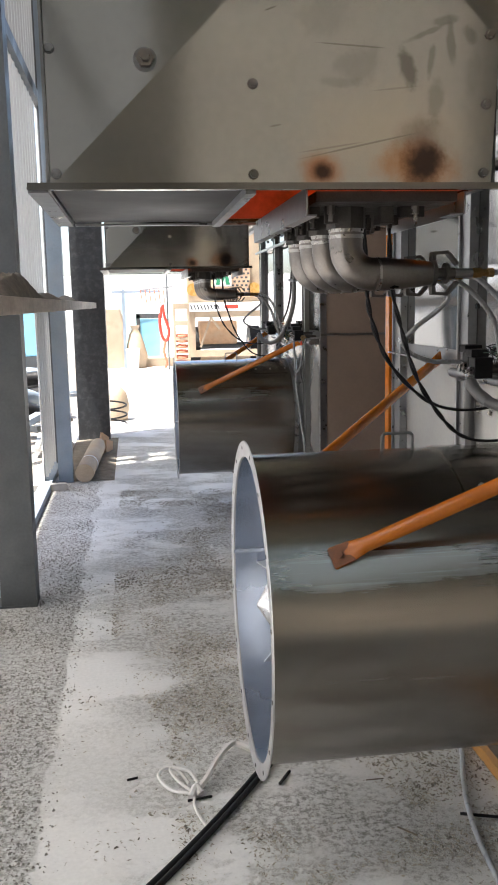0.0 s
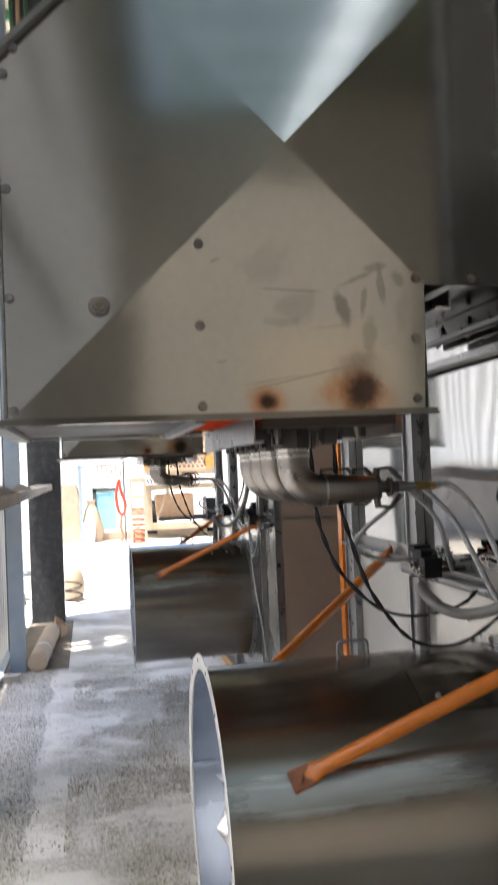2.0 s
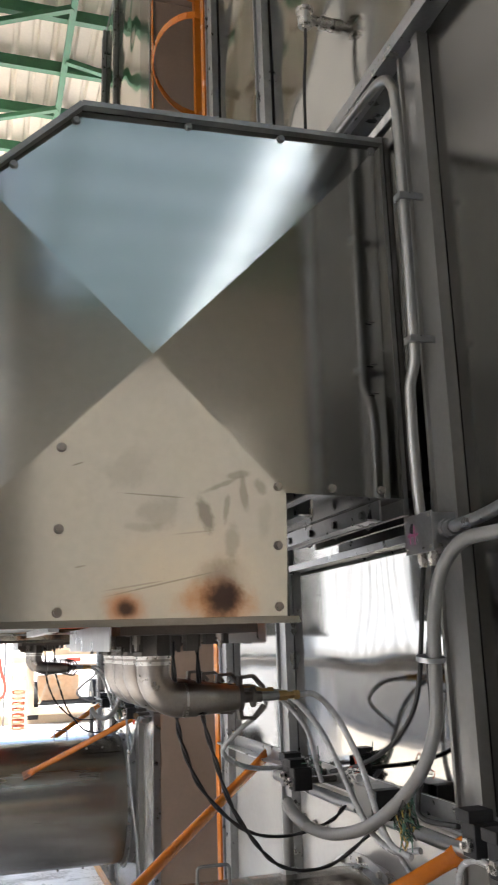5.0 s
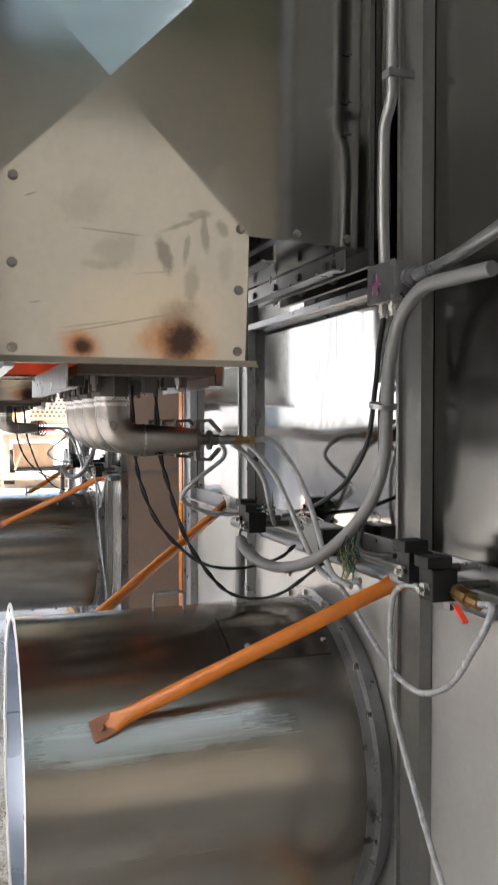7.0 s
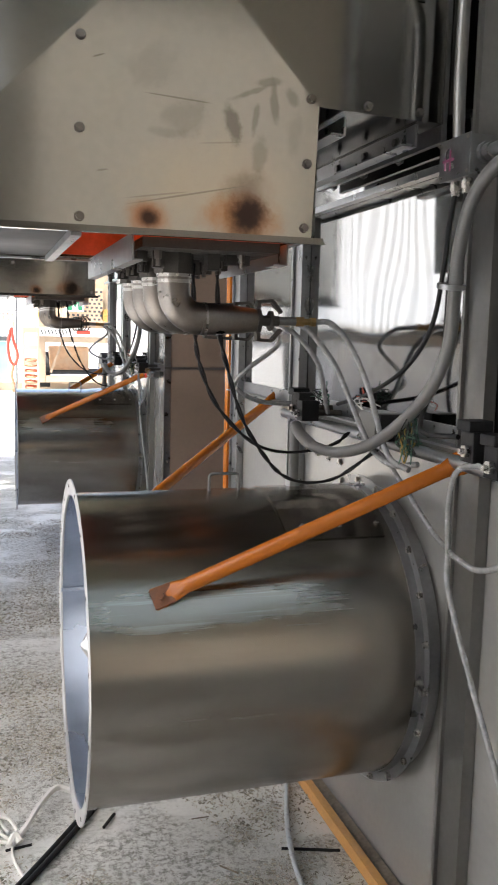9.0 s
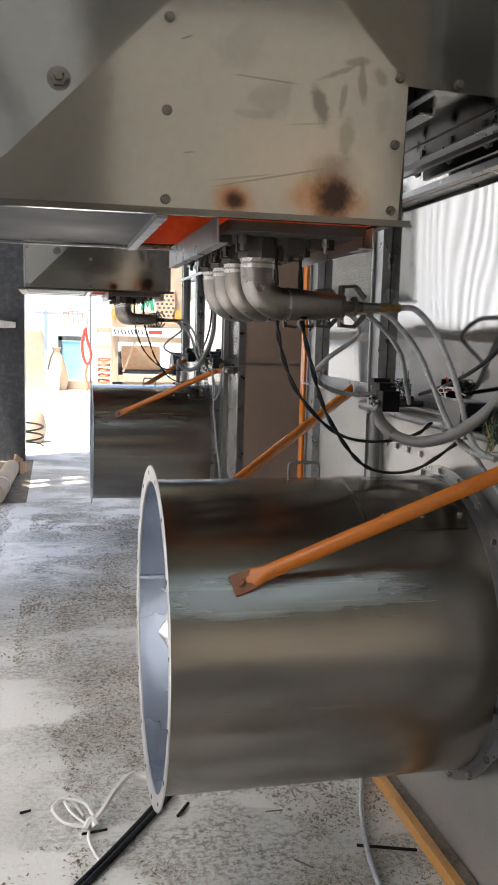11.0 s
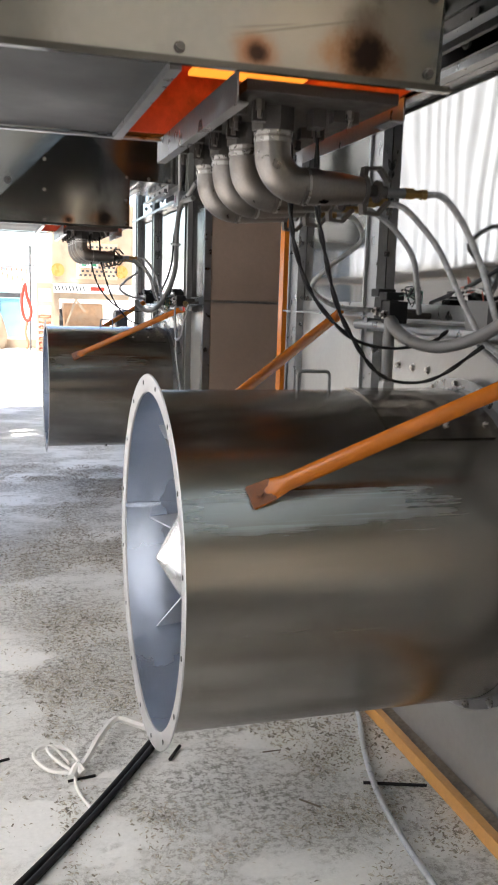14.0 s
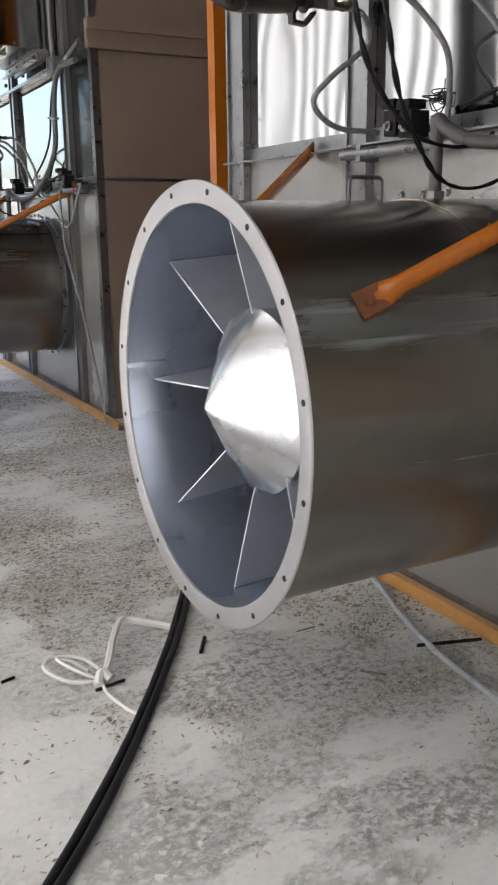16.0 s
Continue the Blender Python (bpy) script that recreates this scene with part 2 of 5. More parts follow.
def floor_material():
    """Dusty concrete: smooth swept patches, rough gritty ones, fine dark specks."""
    m = material("dusty_concrete_floor", (0.69, 0.69, 0.675), 0.75, 0.0, 0.12, 1.1, 0.25, 70.0)
    nt = m.node_tree
    L = nt.links.new
    bs = nt.nodes["Principled BSDF"]
    old = bs.inputs["Base Color"].links[0].from_socket
    tc = nt.nodes.new("ShaderNodeTexCoord")
    big = nt.nodes.new("ShaderNodeTexNoise")
    big.inputs["Scale"].default_value, big.inputs["Detail"].default_value, big.inputs["Roughness"].default_value = 1.9, 10.0, 0.68
    mp = nt.nodes.new("ShaderNodeMapping")
    mp.inputs["Scale"].default_value = (0.75, 1.25, 1.0)
    L(tc.outputs["Object"], mp.inputs["Vector"])
    L(mp.outputs["Vector"], big.inputs["Vector"])
    r1 = nt.nodes.new("ShaderNodeMapRange")
    r1.inputs["From Min"].default_value, r1.inputs["From Max"].default_value, r1.inputs["To Max"].default_value = 0.45, 0.53, 1.0
    L(big.outputs["Fac"], r1.inputs["Value"])
    grit = nt.nodes.new("ShaderNodeTexNoise")
    grit.inputs["Scale"].default_value, grit.inputs["Detail"].default_value, grit.inputs["Roughness"].default_value = 42.0, 8.0, 0.85
    L(tc.outputs["Object"], grit.inputs["Vector"])
    r2 = nt.nodes.new("ShaderNodeMapRange")
    r2.inputs["From Min"].default_value, r2.inputs["From Max"].default_value = 0.47, 0.56
    L(grit.outputs["Fac"], r2.inputs["Value"])
    # gritty strip along the open wall, a cleaner swept lane beside it
    sep = nt.nodes.new("ShaderNodeSeparateXYZ")
    L(tc.outputs["Object"], sep.inputs[0])
    wob = nt.nodes.new("ShaderNodeTexNoise")
    wob.inputs["Scale"].default_value, wob.inputs["Detail"].default_value = 2.5, 5.0
    L(tc.outputs["Object"], wob.inputs["Vector"])
    xw = nt.nodes.new("ShaderNodeMath")
    xw.operation = "MULTIPLY_ADD"
    L(wob.outputs["Fac"], xw.inputs[0])
    xw.inputs[1].default_value = 0.16
    L(sep.outputs["X"], xw.inputs[2])
    strip = nt.nodes.new("ShaderNodeMapRange")
    strip.inputs["From Min"].default_value, strip.inputs["From Max"].default_value = -0.275, -0.255
    strip.inputs["To Min"].default_value, strip.inputs["To Max"].default_value = 0.95, 0.0
    L(xw.outputs[0], strip.inputs["Value"])
    lane = nt.nodes.new("ShaderNodeMapRange")
    lane.inputs["From Min"].default_value, lane.inputs["From Max"].default_value = -0.05, 0.30
    lane.inputs["To Min"].default_value, lane.inputs["To Max"].default_value = 0.25, 1.0
    # the swept lane narrows further in
    yy = nt.nodes.new("ShaderNodeMapRange")
    yy.inputs["From Min"].default_value, yy.inputs["From Max"].default_value, yy.inputs["To Max"].default_value = 3.0, 4.0, 0.24
    L(sep.outputs["Y"], yy.inputs["Value"])
    xl = nt.nodes.new("ShaderNodeMath")
    L(xw.outputs[0], xl.inputs[0])
    L(yy.outputs["Result"], xl.inputs[1])
    L(xl.outputs[0], lane.inputs["Value"])
    zone = nt.nodes.new("ShaderNodeMath")
    zone.operation = "MULTIPLY"
    L(r1.outputs["Result"], zone.inputs[0])
    L(lane.outputs["Result"], zone.inputs[1])
    zmax = nt.nodes.new("ShaderNodeMath")
    zmax.operation = "MAXIMUM"
    L(zone.outputs[0], zmax.inputs[0])
    L(strip.outputs["Result"], zmax.inputs[1])
    mm = nt.nodes.new("ShaderNodeMath")
    mm.operation = "MULTIPLY"
    L(zmax.outputs[0], mm.inputs[0])
    L(r2.outputs["Result"], mm.inputs[1])
    mx = nt.nodes.new("ShaderNodeMix")
    mx.data_type = "RGBA"
    L(mm.outputs[0], mx.inputs["Factor"])
    L(old, mx.inputs["A"])
    zones = nt.nodes.new("ShaderNodeMix")
    zones.data_type = "RGBA"
    zr = nt.nodes.new("ShaderNodeMapRange")
    zr.inputs["From Min"].default_value, zr.inputs["From Max"].default_value = 0.40, 0.60
    L(wob.outputs["Fac"], zr.inputs["Value"])
    L(zr.outputs["Result"], zones.inputs["Factor"])
    zones.inputs["A"].default_value = (0.25, 0.246, 0.225, 1)
    zones.inputs["B"].default_value = (0.40, 0.396, 0.37, 1)
    L(zones.outputs["Result"], mx.inputs["B"])
    # trodden earth outside the open wall
    yard = nt.nodes.new("ShaderNodeMapRange")
    yard.inputs["From Min"].default_value, yard.inputs["From Max"].default_value = -1.0, -0.86
    yard.inputs["To Min"].default_value, yard.inputs["To Max"].default_value = 0.9, 0.0
    L(sep.outputs["X"], yard.inputs["Value"])
    earth = nt.nodes.new("ShaderNodeMix")
    earth.data_type = "RGBA"
    L(yard.outputs["Result"], earth.inputs["Factor"])
    L(mx.outputs["Result"], earth.inputs["A"])
    earth.inputs["B"].default_value = (0.25, 0.225, 0.19, 1)
    L(earth.outputs["Result"], bs.inputs["Base Color"])
    rr = nt.nodes.new("ShaderNodeMapRange")
    rr.inputs["To Min"].default_value, rr.inputs["To Max"].default_value = 0.56, 0.88
    L(r1.outputs["Result"], rr.inputs["Value"])
    L(rr.outputs["Result"], bs.inputs["Roughness"])
    b = nt.nodes.new("ShaderNodeBump")
    b.inputs["Strength"].default_value, b.inputs["Distance"].default_value = 0.7, 0.006
    L(mm.outputs[0], b.inputs["Height"])
    L(b.outputs["Normal"], bs.inputs["Normal"])
    return m


FLOOR = floor_material()


def duct_material():
    """Rolled stainless with a rubbed pale patch by the strut, drawn streaks and brown handling stains."""
    m = material("rolled_stainless_duct", (0.30, 0.284, 0.256), 0.24, 1.0, 0.05, 1.5, 0.0, 16.0, (1, 2, 6), 0.015, warp=0.0010, warp_scale=1.6)
    nt = m.node_tree
    L = nt.links.new
    bs = nt.nodes["Principled BSDF"]
    # rolled finish: smeared along the duct's length
    tg = nt.nodes.new("ShaderNodeTangent")
    tg.direction_type, tg.axis = "RADIAL", "X"
    L(tg.outputs["Tangent"], bs.inputs["Tangent"])
    bs.inputs["Anisotropic"].default_value, bs.inputs["Anisotropic Rotation"].default_value = 0.45, 0.25
    colour = bs.inputs["Base Color"].links[0].from_socket
    rough = bs.inputs["Roughness"].links[0].from_socket
    tc = nt.nodes.new("ShaderNodeTexCoord")

    def noise_of(scale, stretch, detail=6.0, roughness=0.6):
        mp = nt.nodes.new("ShaderNodeMapping")
        mp.inputs["Scale"].default_value = stretch
        L(tc.outputs["Object"], mp.inputs["Vector"])
        n = nt.nodes.new("ShaderNodeTexNoise")
        n.inputs["Scale"].default_value, n.inputs["Detail"].default_value, n.inputs["Roughness"].default_value = scale, detail, roughness
        L(mp.outputs["Vector"], n.inputs["Vector"])
        return n.outputs["Fac"]

    def ranged(value, lo, hi, a, b):
        r = nt.nodes.new("ShaderNodeMapRange")
        r.interpolation_type = "SMOOTHSTEP"
        r.inputs["From Min"].default_value, r.inputs["From Max"].default_value = lo, hi
        r.inputs["To Min"].default_value, r.inputs["To Max"].default_value = a, b
        L(value, r.inputs["Value"])
        return r.outputs["Result"]

    def math_of(op, a, b, c=None):
        n = nt.nodes.new("ShaderNodeMath")
        n.operation = op
        for k, v in enumerate((a, b, c)):
            if v is None:
                continue
            if isinstance(v, float):
                n.inputs[k].default_value = v
            else:
                L(v, n.inputs[k])
        return n.outputs[0]

    def oval(cx, cz, rx, rz, inner, outer, ragged, source):
        mp = nt.nodes.new("ShaderNodeMapping")
        mp.vector_type = "TEXTURE"
        mp.inputs["Location"].default_value = (cx, -0.3, cz)
        mp.inputs["Scale"].default_value = (rx, 1.0, rz)
        L(tc.outputs["Object"], mp.inputs["Vector"])
        ln = nt.nodes.new("ShaderNodeVectorMath")
        ln.operation = "LENGTH"
        L(mp.outputs["Vector"], ln.inputs[0])
        return ranged(math_of("MULTIPLY_ADD", source, ragged, ln.outputs["Value"]), inner + ragged / 2, outer + ragged / 2, 1.0, 0.0)

    def tint(mask, rgb):
        nonlocal colour
        mx = nt.nodes.new("ShaderNodeMix")
        mx.data_type = "RGBA"
        L(mask, mx.inputs["Factor"])
        L(colour, mx.inputs["A"])
        mx.inputs["B"].default_value = (*rgb, 1)
        colour = mx.outputs["Result"]

    streak = noise_of(14.0, (0.12, 1, 6))
    cloud = noise_of(5.0, (0.6, 1, 1.4), 8.0, 0.65)
    # rubbed patch: scratches drawn along the duct
    patch = oval(0.28, 0.640, 0.38, 0.055, 0.55, 1.05, 1.3, cloud)
    scratch = ranged(streak, 0.47, 0.60, 0.25, 1.0)
    rubbed = math_of("MULTIPLY", patch, scratch)
    tint(math_of("MULTIPLY", rubbed, 0.9), (0.46, 0.49, 0.49))
    # cloudy brown stains and a dried ring
    tint(math_of("MULTIPLY", ranged(cloud, 0.50, 0.66, 0.0, 1.0), 0.25), (0.20, 0.165, 0.13))
    ringo = oval(0.20, 0.27, 0.17, 0.20, 0.88, 1.02, 0.6, cloud)
    ringi = oval(0.20, 0.27, 0.17, 0.20, 0.80, 0.98, 0.6, cloud)
    tint(math_of("MULTIPLY", math_of("SUBTRACT", ringo, ringi), 0.14), (0.13, 0.11, 0.085))
    L(colour, bs.inputs["Base Color"])
    up = math_of("MULTIPLY_ADD", rubbed, 0.22, rough)
    L(math_of("MULTIPLY_ADD", ranged(streak, 0.35, 0.68, -0.5, 1.0), 0.025, up), bs.inputs["Roughness"])
    return m


DUCT = duct_material()


def housing_material():
    """Sheet steel: two scorch marks, tempering colours round them, rubbed smears, a painted reflection."""
    m = material("scorched_sheet_steel", (0.342, 0.346, 0.334), 0.115, 1.0, 0.07, 2.0, 0.02, 50.0, (1, 1, 1), 0.02, warp=0.0022, warp_scale=1.7)
    nt = m.node_tree
    L = nt.links.new
    bs = nt.nodes["Principled BSDF"]
    colour = bs.inputs["Base Color"].links[0].from_socket
    tc = nt.nodes.new("ShaderNodeTexCoord")
    warpn = nt.nodes.new("ShaderNodeTexNoise")
    warpn.inputs["Scale"].default_value, warpn.inputs["Detail"].default_value, warpn.inputs["Roughness"].default_value = 16.0, 8.0, 0.7
    L(tc.outputs["Object"], warpn.inputs["Vector"])

    def blob(cx, cz, rx, rz, inner, outer, amount, tint, turn=0.0, ragged=2.0):
        nonlocal colour
        mp = nt.nodes.new("ShaderNodeMapping")
        mp.vector_type = "TEXTURE"
        mp.inputs["Location"].default_value = (cx, 0, cz)
        mp.inputs["Rotation"].default_value = (0, radians(-turn), 0)
        mp.inputs["Scale"].default_value = (rx, 1, rz)
        L(tc.outputs["Object"], mp.inputs["Vector"])
        ln = nt.nodes.new("ShaderNodeVectorMath")
        ln.operation = "LENGTH"
        L(mp.outputs["Vector"], ln.inputs[0])
        ad = nt.nodes.new("ShaderNodeMath")
        ad.operation = "MULTIPLY_ADD"
        L(warpn.outputs["Fac"], ad.inputs[0])
        ad.inputs[1].default_value = ragged
        L(ln.outputs["Value"], ad.inputs[2])
        mr = nt.nodes.new("ShaderNodeMapRange")
        mr.interpolation_type = "SMOOTHSTEP"
        mr.inputs["From Min"].default_value, mr.inputs["From Max"].default_value = inner + 0.5 * ragged, outer + 0.5 * ragged
        mr.inputs["To Min"].default_value, mr.inputs["To Max"].default_value = amount, 0.0
        L(ad.outputs[0], mr.inputs["Value"])
        mx = nt.nodes.new("ShaderNodeMix")
        mx.data_type = "RGBA"
        L(mr.outputs["Result"], mx.inputs["Factor"])
        L(colour, mx.inputs["A"])
        mx.inputs["B"].default_value = (*tint, 1)
        colour = mx.outputs["Result"]

    X, Z = HOUSE_X, HOUSE_Z
    # broad peach blob paints the warm floor's reflection on the lower face
    blob(0.60 - X, 1.95 - Z, 0.26, 0.15, 0.2, 1.1, 0.5, (0.47, 0.415, 0.34), 0.0, 1.0)
    blob(0.665 - X, 1.925 - Z, 0.075, 0.085, 0.2, 1.1, 0.75, (0.16, 0.12, 0.095), 0.0, 1.0)
    blob(0.655 - X, 1.885 - Z, 0.115, 0.062, 0.3, 1.1, 0.85, (0.34, 0.16, 0.06), 0.0, 1.0)
    blob(0.430 - X, 1.876 - Z, 0.060, 0.048, 0.2, 1.1, 0.85, (0.32, 0.14, 0.055), 0.0, 1.0)
    blob(0.667 - X, 1.892 - Z, 0.070, 0.056, 0.35, 1.05, 0.95, (0.03, 0.024, 0.026), 20.0, 1.1)
    blob(0.434 - X, 1.874 - Z, 0.030, 0.026, 0.2, 1.1, 0.93, (0.03, 0.022, 0.022), 0.0, 1.0)
    dark = (0.145, 0.135, 0.12)
    for cx, cz, rx, rz, k, turn in ((0.626, 2.090, 0.018, 0.042, 0.75, 20), (0.665, 2.165, 0.050, 0.007, 0.5, 22), (0.722, 2.150, 0.010, 0.042, 0.55, 8), (0.766, 2.165, 0.015, 0.024, 0.5, 25), (0.690, 2.026, 0.020, 0.046, 0.4, -6), (0.677, 2.105, 0.008, 0.035, 0.5, -8), (0.705, 2.19, 0.03, 0.01, 0.5, 10), (0.51, 2.095, 0.050, 0.040, 0.28, 30), (0.48, 2.060, 0.055, 0.012, 0.25, 0), (0.44, 2.20, 0.06, 0.045, 0.18, 20), (0.775, 2.08, 0.02, 0.05, 0.2, 0)):
        blob(cx - X, cz - Z, rx * 1.15, rz * 1.1, 0.45, 1.1, k, dark, turn, 2.2)
    for cx, cz, rx, k, turn in ((0.497, 2.136, 0.085, 0.6, -3), (0.52, 1.93, 0.145, 0.55, 12), (0.45, 1.925, 0.075, 0.4, 9), (0.32, 2.205, 0.016, 0.7, 20), (0.33, 1.97, 0.014, 0.5, 10), (0.60, 2.05, 0.06, 0.3, 6)):
        blob(cx - X, cz - Z, rx, 0.0022, 0.6, 1.1, k, dark, turn, 0.8)
    L(colour, bs.inputs["Base Color"])
    return m


HOUSE_X, HOUSE_Y, HOUSE_Z = 0.5, 1.93, 1.84
HOUSING = housing_material()


# ---- building helpers ----
def thing(name, base, label, category, group="", kind=""):
    ob = new(name)
    ob.location = base
    ob.empty_display_size = 0.1
    return tagged(ob, label, category, group, kind)


def root_of(ob):
    while ob.parent:
        ob = ob.parent
    return ob


def part(name, bm, mat, parent, label="", smooth=None, bevel=0.0):
    """Links a bmesh, given in world places, as one mesh under a thing or a part."""
    me = bpy.data.meshes.new(name)
    base = root_of(parent).location
    bmesh.ops.translate(bm, verts=bm.verts, vec=-base)
    if bevel:
        bmesh.ops.bevel(bm, geom=bm.edges[:], offset=bevel, segments=2, profile=0.7, affect="EDGES", clamp_overlap=True)
    bmesh.ops.recalc_face_normals(bm, faces=bm.faces)
    bm.to_mesh(me)
    bm.free()
    me.materials.append(mat)
    if smooth:
        me.polygons.foreach_set("use_smooth", [True] * len(me.polygons))
        me.set_sharp_from_angle(angle=radians(smooth))
    ob = new(name, me)
    ob.parent = parent
    if label:
        ob["label"] = label
    return ob


def solo(name, bm, mat, base, label, category, group="", kind="", smooth=None, bevel=0.0):
    """A thing of one mesh."""
    me = bpy.data.meshes.new(name)
    base = Vector(base)
    bmesh.ops.translate(bm, verts=bm.verts, vec=-base)
    if bevel:
        bmesh.ops.bevel(bm, geom=bm.edges[:], offset=bevel, segments=2, profile=0.7, affect="EDGES", clamp_overlap=True)
    bmesh.ops.recalc_face_normals(bm, faces=bm.faces)
    bm.to_mesh(me)
    bm.free()
    me.materials.append(mat)
    if smooth:
        me.polygons.foreach_set("use_smooth", [True] * len(me.polygons))
        me.set_sharp_from_angle(angle=radians(smooth))
    ob = new(name, me)
    ob.location = base
    return tagged(ob, label, category, group, kind)


def box(bm, x0, x1, y0, y1, z0, z1):
    v = [bm.verts.new((x, y, z)) for x in (x0, x1) for y in (y0, y1) for z in (z0, z1)]
    for f in ((0, 1, 3, 2), (4, 6, 7, 5), (0, 4, 5, 1), (2, 3, 7, 6), (0, 2, 6, 4), (1, 5, 7, 3)):
        bm.faces.new([v[i] for i in f])
    return bm


def boxes(*spans):
    bm = bmesh.new()
    for s in spans:
        box(bm, *s)
    return bm


def frame_of(d):
    d = Vector(d).normalized()
    a = Vector((0, 0, 1)) if abs(d.z) < 0.9 else Vector((1, 0, 0))
    u = d.cross(a).normalized()
    return d, u, d.cross(u)


def rod(bm, a, b, r, n=16, r2=None, caps=True):
    a, b = Vector(a), Vector(b)
    d, u, w = frame_of(b - a)
    r2 = r if r2 is None else r2
    ra = [bm.verts.new(a + (u * math.cos(2 * math.pi * i / n) + w * math.sin(2 * math.pi * i / n)) * r) for i in range(n)]
    rb = [bm.verts.new(b + (u * math.cos(2 * math.pi * i / n) + w * math.sin(2 * math.pi * i / n)) * r2) for i in range(n)]
    for i in range(n):
        bm.faces.new((ra[i], ra[(i + 1) % n], rb[(i + 1) % n], rb[i]))
    if caps:
        bm.faces.new(ra[::-1])
        bm.faces.new(rb)
    return bm


def rods(n, *spans):
    bm = bmesh.new()
    for a, b, r in spans:
        rod(bm, a, b, r, n)
    return bm


def bar(bm, a, b, w, h, up=(0, 0, 1)):
    """A rectangular bar from a to b: w across, h along up."""
    a, b = Vector(a), Vector(b)
    d = (b - a).normalized()
    u = d.cross(Vector(up)).normalized()
    q = u.cross(d).normalized()
    ring = ((-1, -1), (1, -1), (1, 1), (-1, 1))
    va = [bm.verts.new(a + u * i * w / 2 + q * j * h / 2) for i, j in ring]
    vb = [bm.verts.new(b + u * i * w / 2 + q * j * h / 2) for i, j in ring]
    for i in range(4):
        bm.faces.new((va[i], va[(i + 1) % 4], vb[(i + 1) % 4], vb[i]))
    bm.faces.new(va[::-1])
    bm.faces.new(vb)
    return bm


def bars(*spans):
    bm = bmesh.new()
    for s in spans:
        bar(bm, *s)
    return bm


def spline(points, steps=8):
    """Smooth way through points."""
    p = [Vector(q) for q in points]
    p = [p[0] * 2 - p[1]] + p + [p[-1] * 2 - p[-2]]
    out = []
    for i in range(1, len(p) - 2):
        for k in range(steps):
            t = k / steps
            a, b, c, d = p[i - 1], p[i], p[i + 1], p[i + 2]
            out.append(0.5 * ((2 * b) + (c - a) * t + (2 * a - 5 * b + 4 * c - d) * t * t + (3 * b - a - 3 * c + d) * t ** 3))
    out.append(p[-2])
    return out


def hose(bm, points, r, n=10, steps=8, smooth=True):
    """A round hose along a smooth way."""
    way = spline(points, steps) if smooth else [Vector(q) for q in points]
    d, u, w = frame_of(way[1] - way[0])
    last = None
    for i, q in enumerate(way):
        d = (way[min(i + 1, len(way) - 1)] - way[max(i - 1, 0)]).normalized()
        u = (u - d * u.dot(d)).normalized()
        w = d.cross(u)
        ring = [bm.verts.new(q + (u * math.cos(2 * math.pi * k / n) + w * math.sin(2 * math.pi * k / n)) * r) for k in range(n)]
        if last:
            for k in range(n):
                bm.faces.new((last[k], last[(k + 1) % n], ring[(k + 1) % n], ring[k]))
        else:
            bm.faces.new(ring[::-1])
        last = ring
    bm.faces.new(last)
    return bm


def hosed(points, r, n=10, steps=8):
    return hose(bmesh.new(), points, r, n, steps)


def prism(bm, poly, axis, a, b):
    """A polygon in the plane across an axis, drawn out from a to b."""
    def at(p, k):
        return {"x": (k, p[0], p[1]), "y": (p[0], k, p[1]), "z": (p[0], p[1], k)}[axis]
    va = [bm.verts.new(at(p, a)) for p in poly]
    vb = [bm.verts.new(at(p, b)) for p in poly]
    n = len(poly)
    for i in range(n):
        bm.faces.new((va[i], va[(i + 1) % n], vb[(i + 1) % n], vb[i]))
    bm.faces.new(va[::-1])
    bm.faces.new(vb)
    return bm


def corrugated(bm, x, y0, y1, z0, z1, pitch=0.19):
    """A standing ribbed sheet in the plane across x: flat pans and upright trapezoid ribs (second material)."""
    prev, k = None, 0
    y = y0
    steps = ((0.0, 0.0), (0.13, 0.0), (0.142, 0.028), (0.178, 0.028))
    while y < y1:
        for i, (dy, dx) in enumerate(steps):
            yy = min(y + dy, y1)
            cur = (bm.verts.new((x + dx, yy, z0)), bm.verts.new((x + dx, yy, z1)))
            if prev:
                f = bm.faces.new((prev[0], cur[0], cur[1], prev[1]))
                f.material_index = 0 if i == 1 else 1
            prev = cur
        y += pitch
    return bm


def bolt_bm(p, d, r=0.012, h=0.008, washer=True):
    """A hexagon bolt head on its washer."""
    p, d = Vector(p), Vector(d).normalized()
    bm = bmesh.new()
    if washer:
        rod(bm, p, p + d * 0.002, r * 1.35, 12)
    rod(bm, p + d * 0.002, p + d * (0.002 + h), r, 6)
    return bm


# ---- ground, building ----
def build_ground():
    bm = bmesh.new()
    v = [bm.verts.new(p) for p in ((-400, -400, 0), (400, -400, 0), (400, 400, 0), (-400, 400, 0))]
    bm.faces.new(v)
    solo("ground", bm, FLOOR, (0, 0, 0), "dusty grey concrete floor strewn with husks and grit", "floor", kind="structure")


build_ground()

ROOF_Z = 9.6
EAVE_X = -1.3


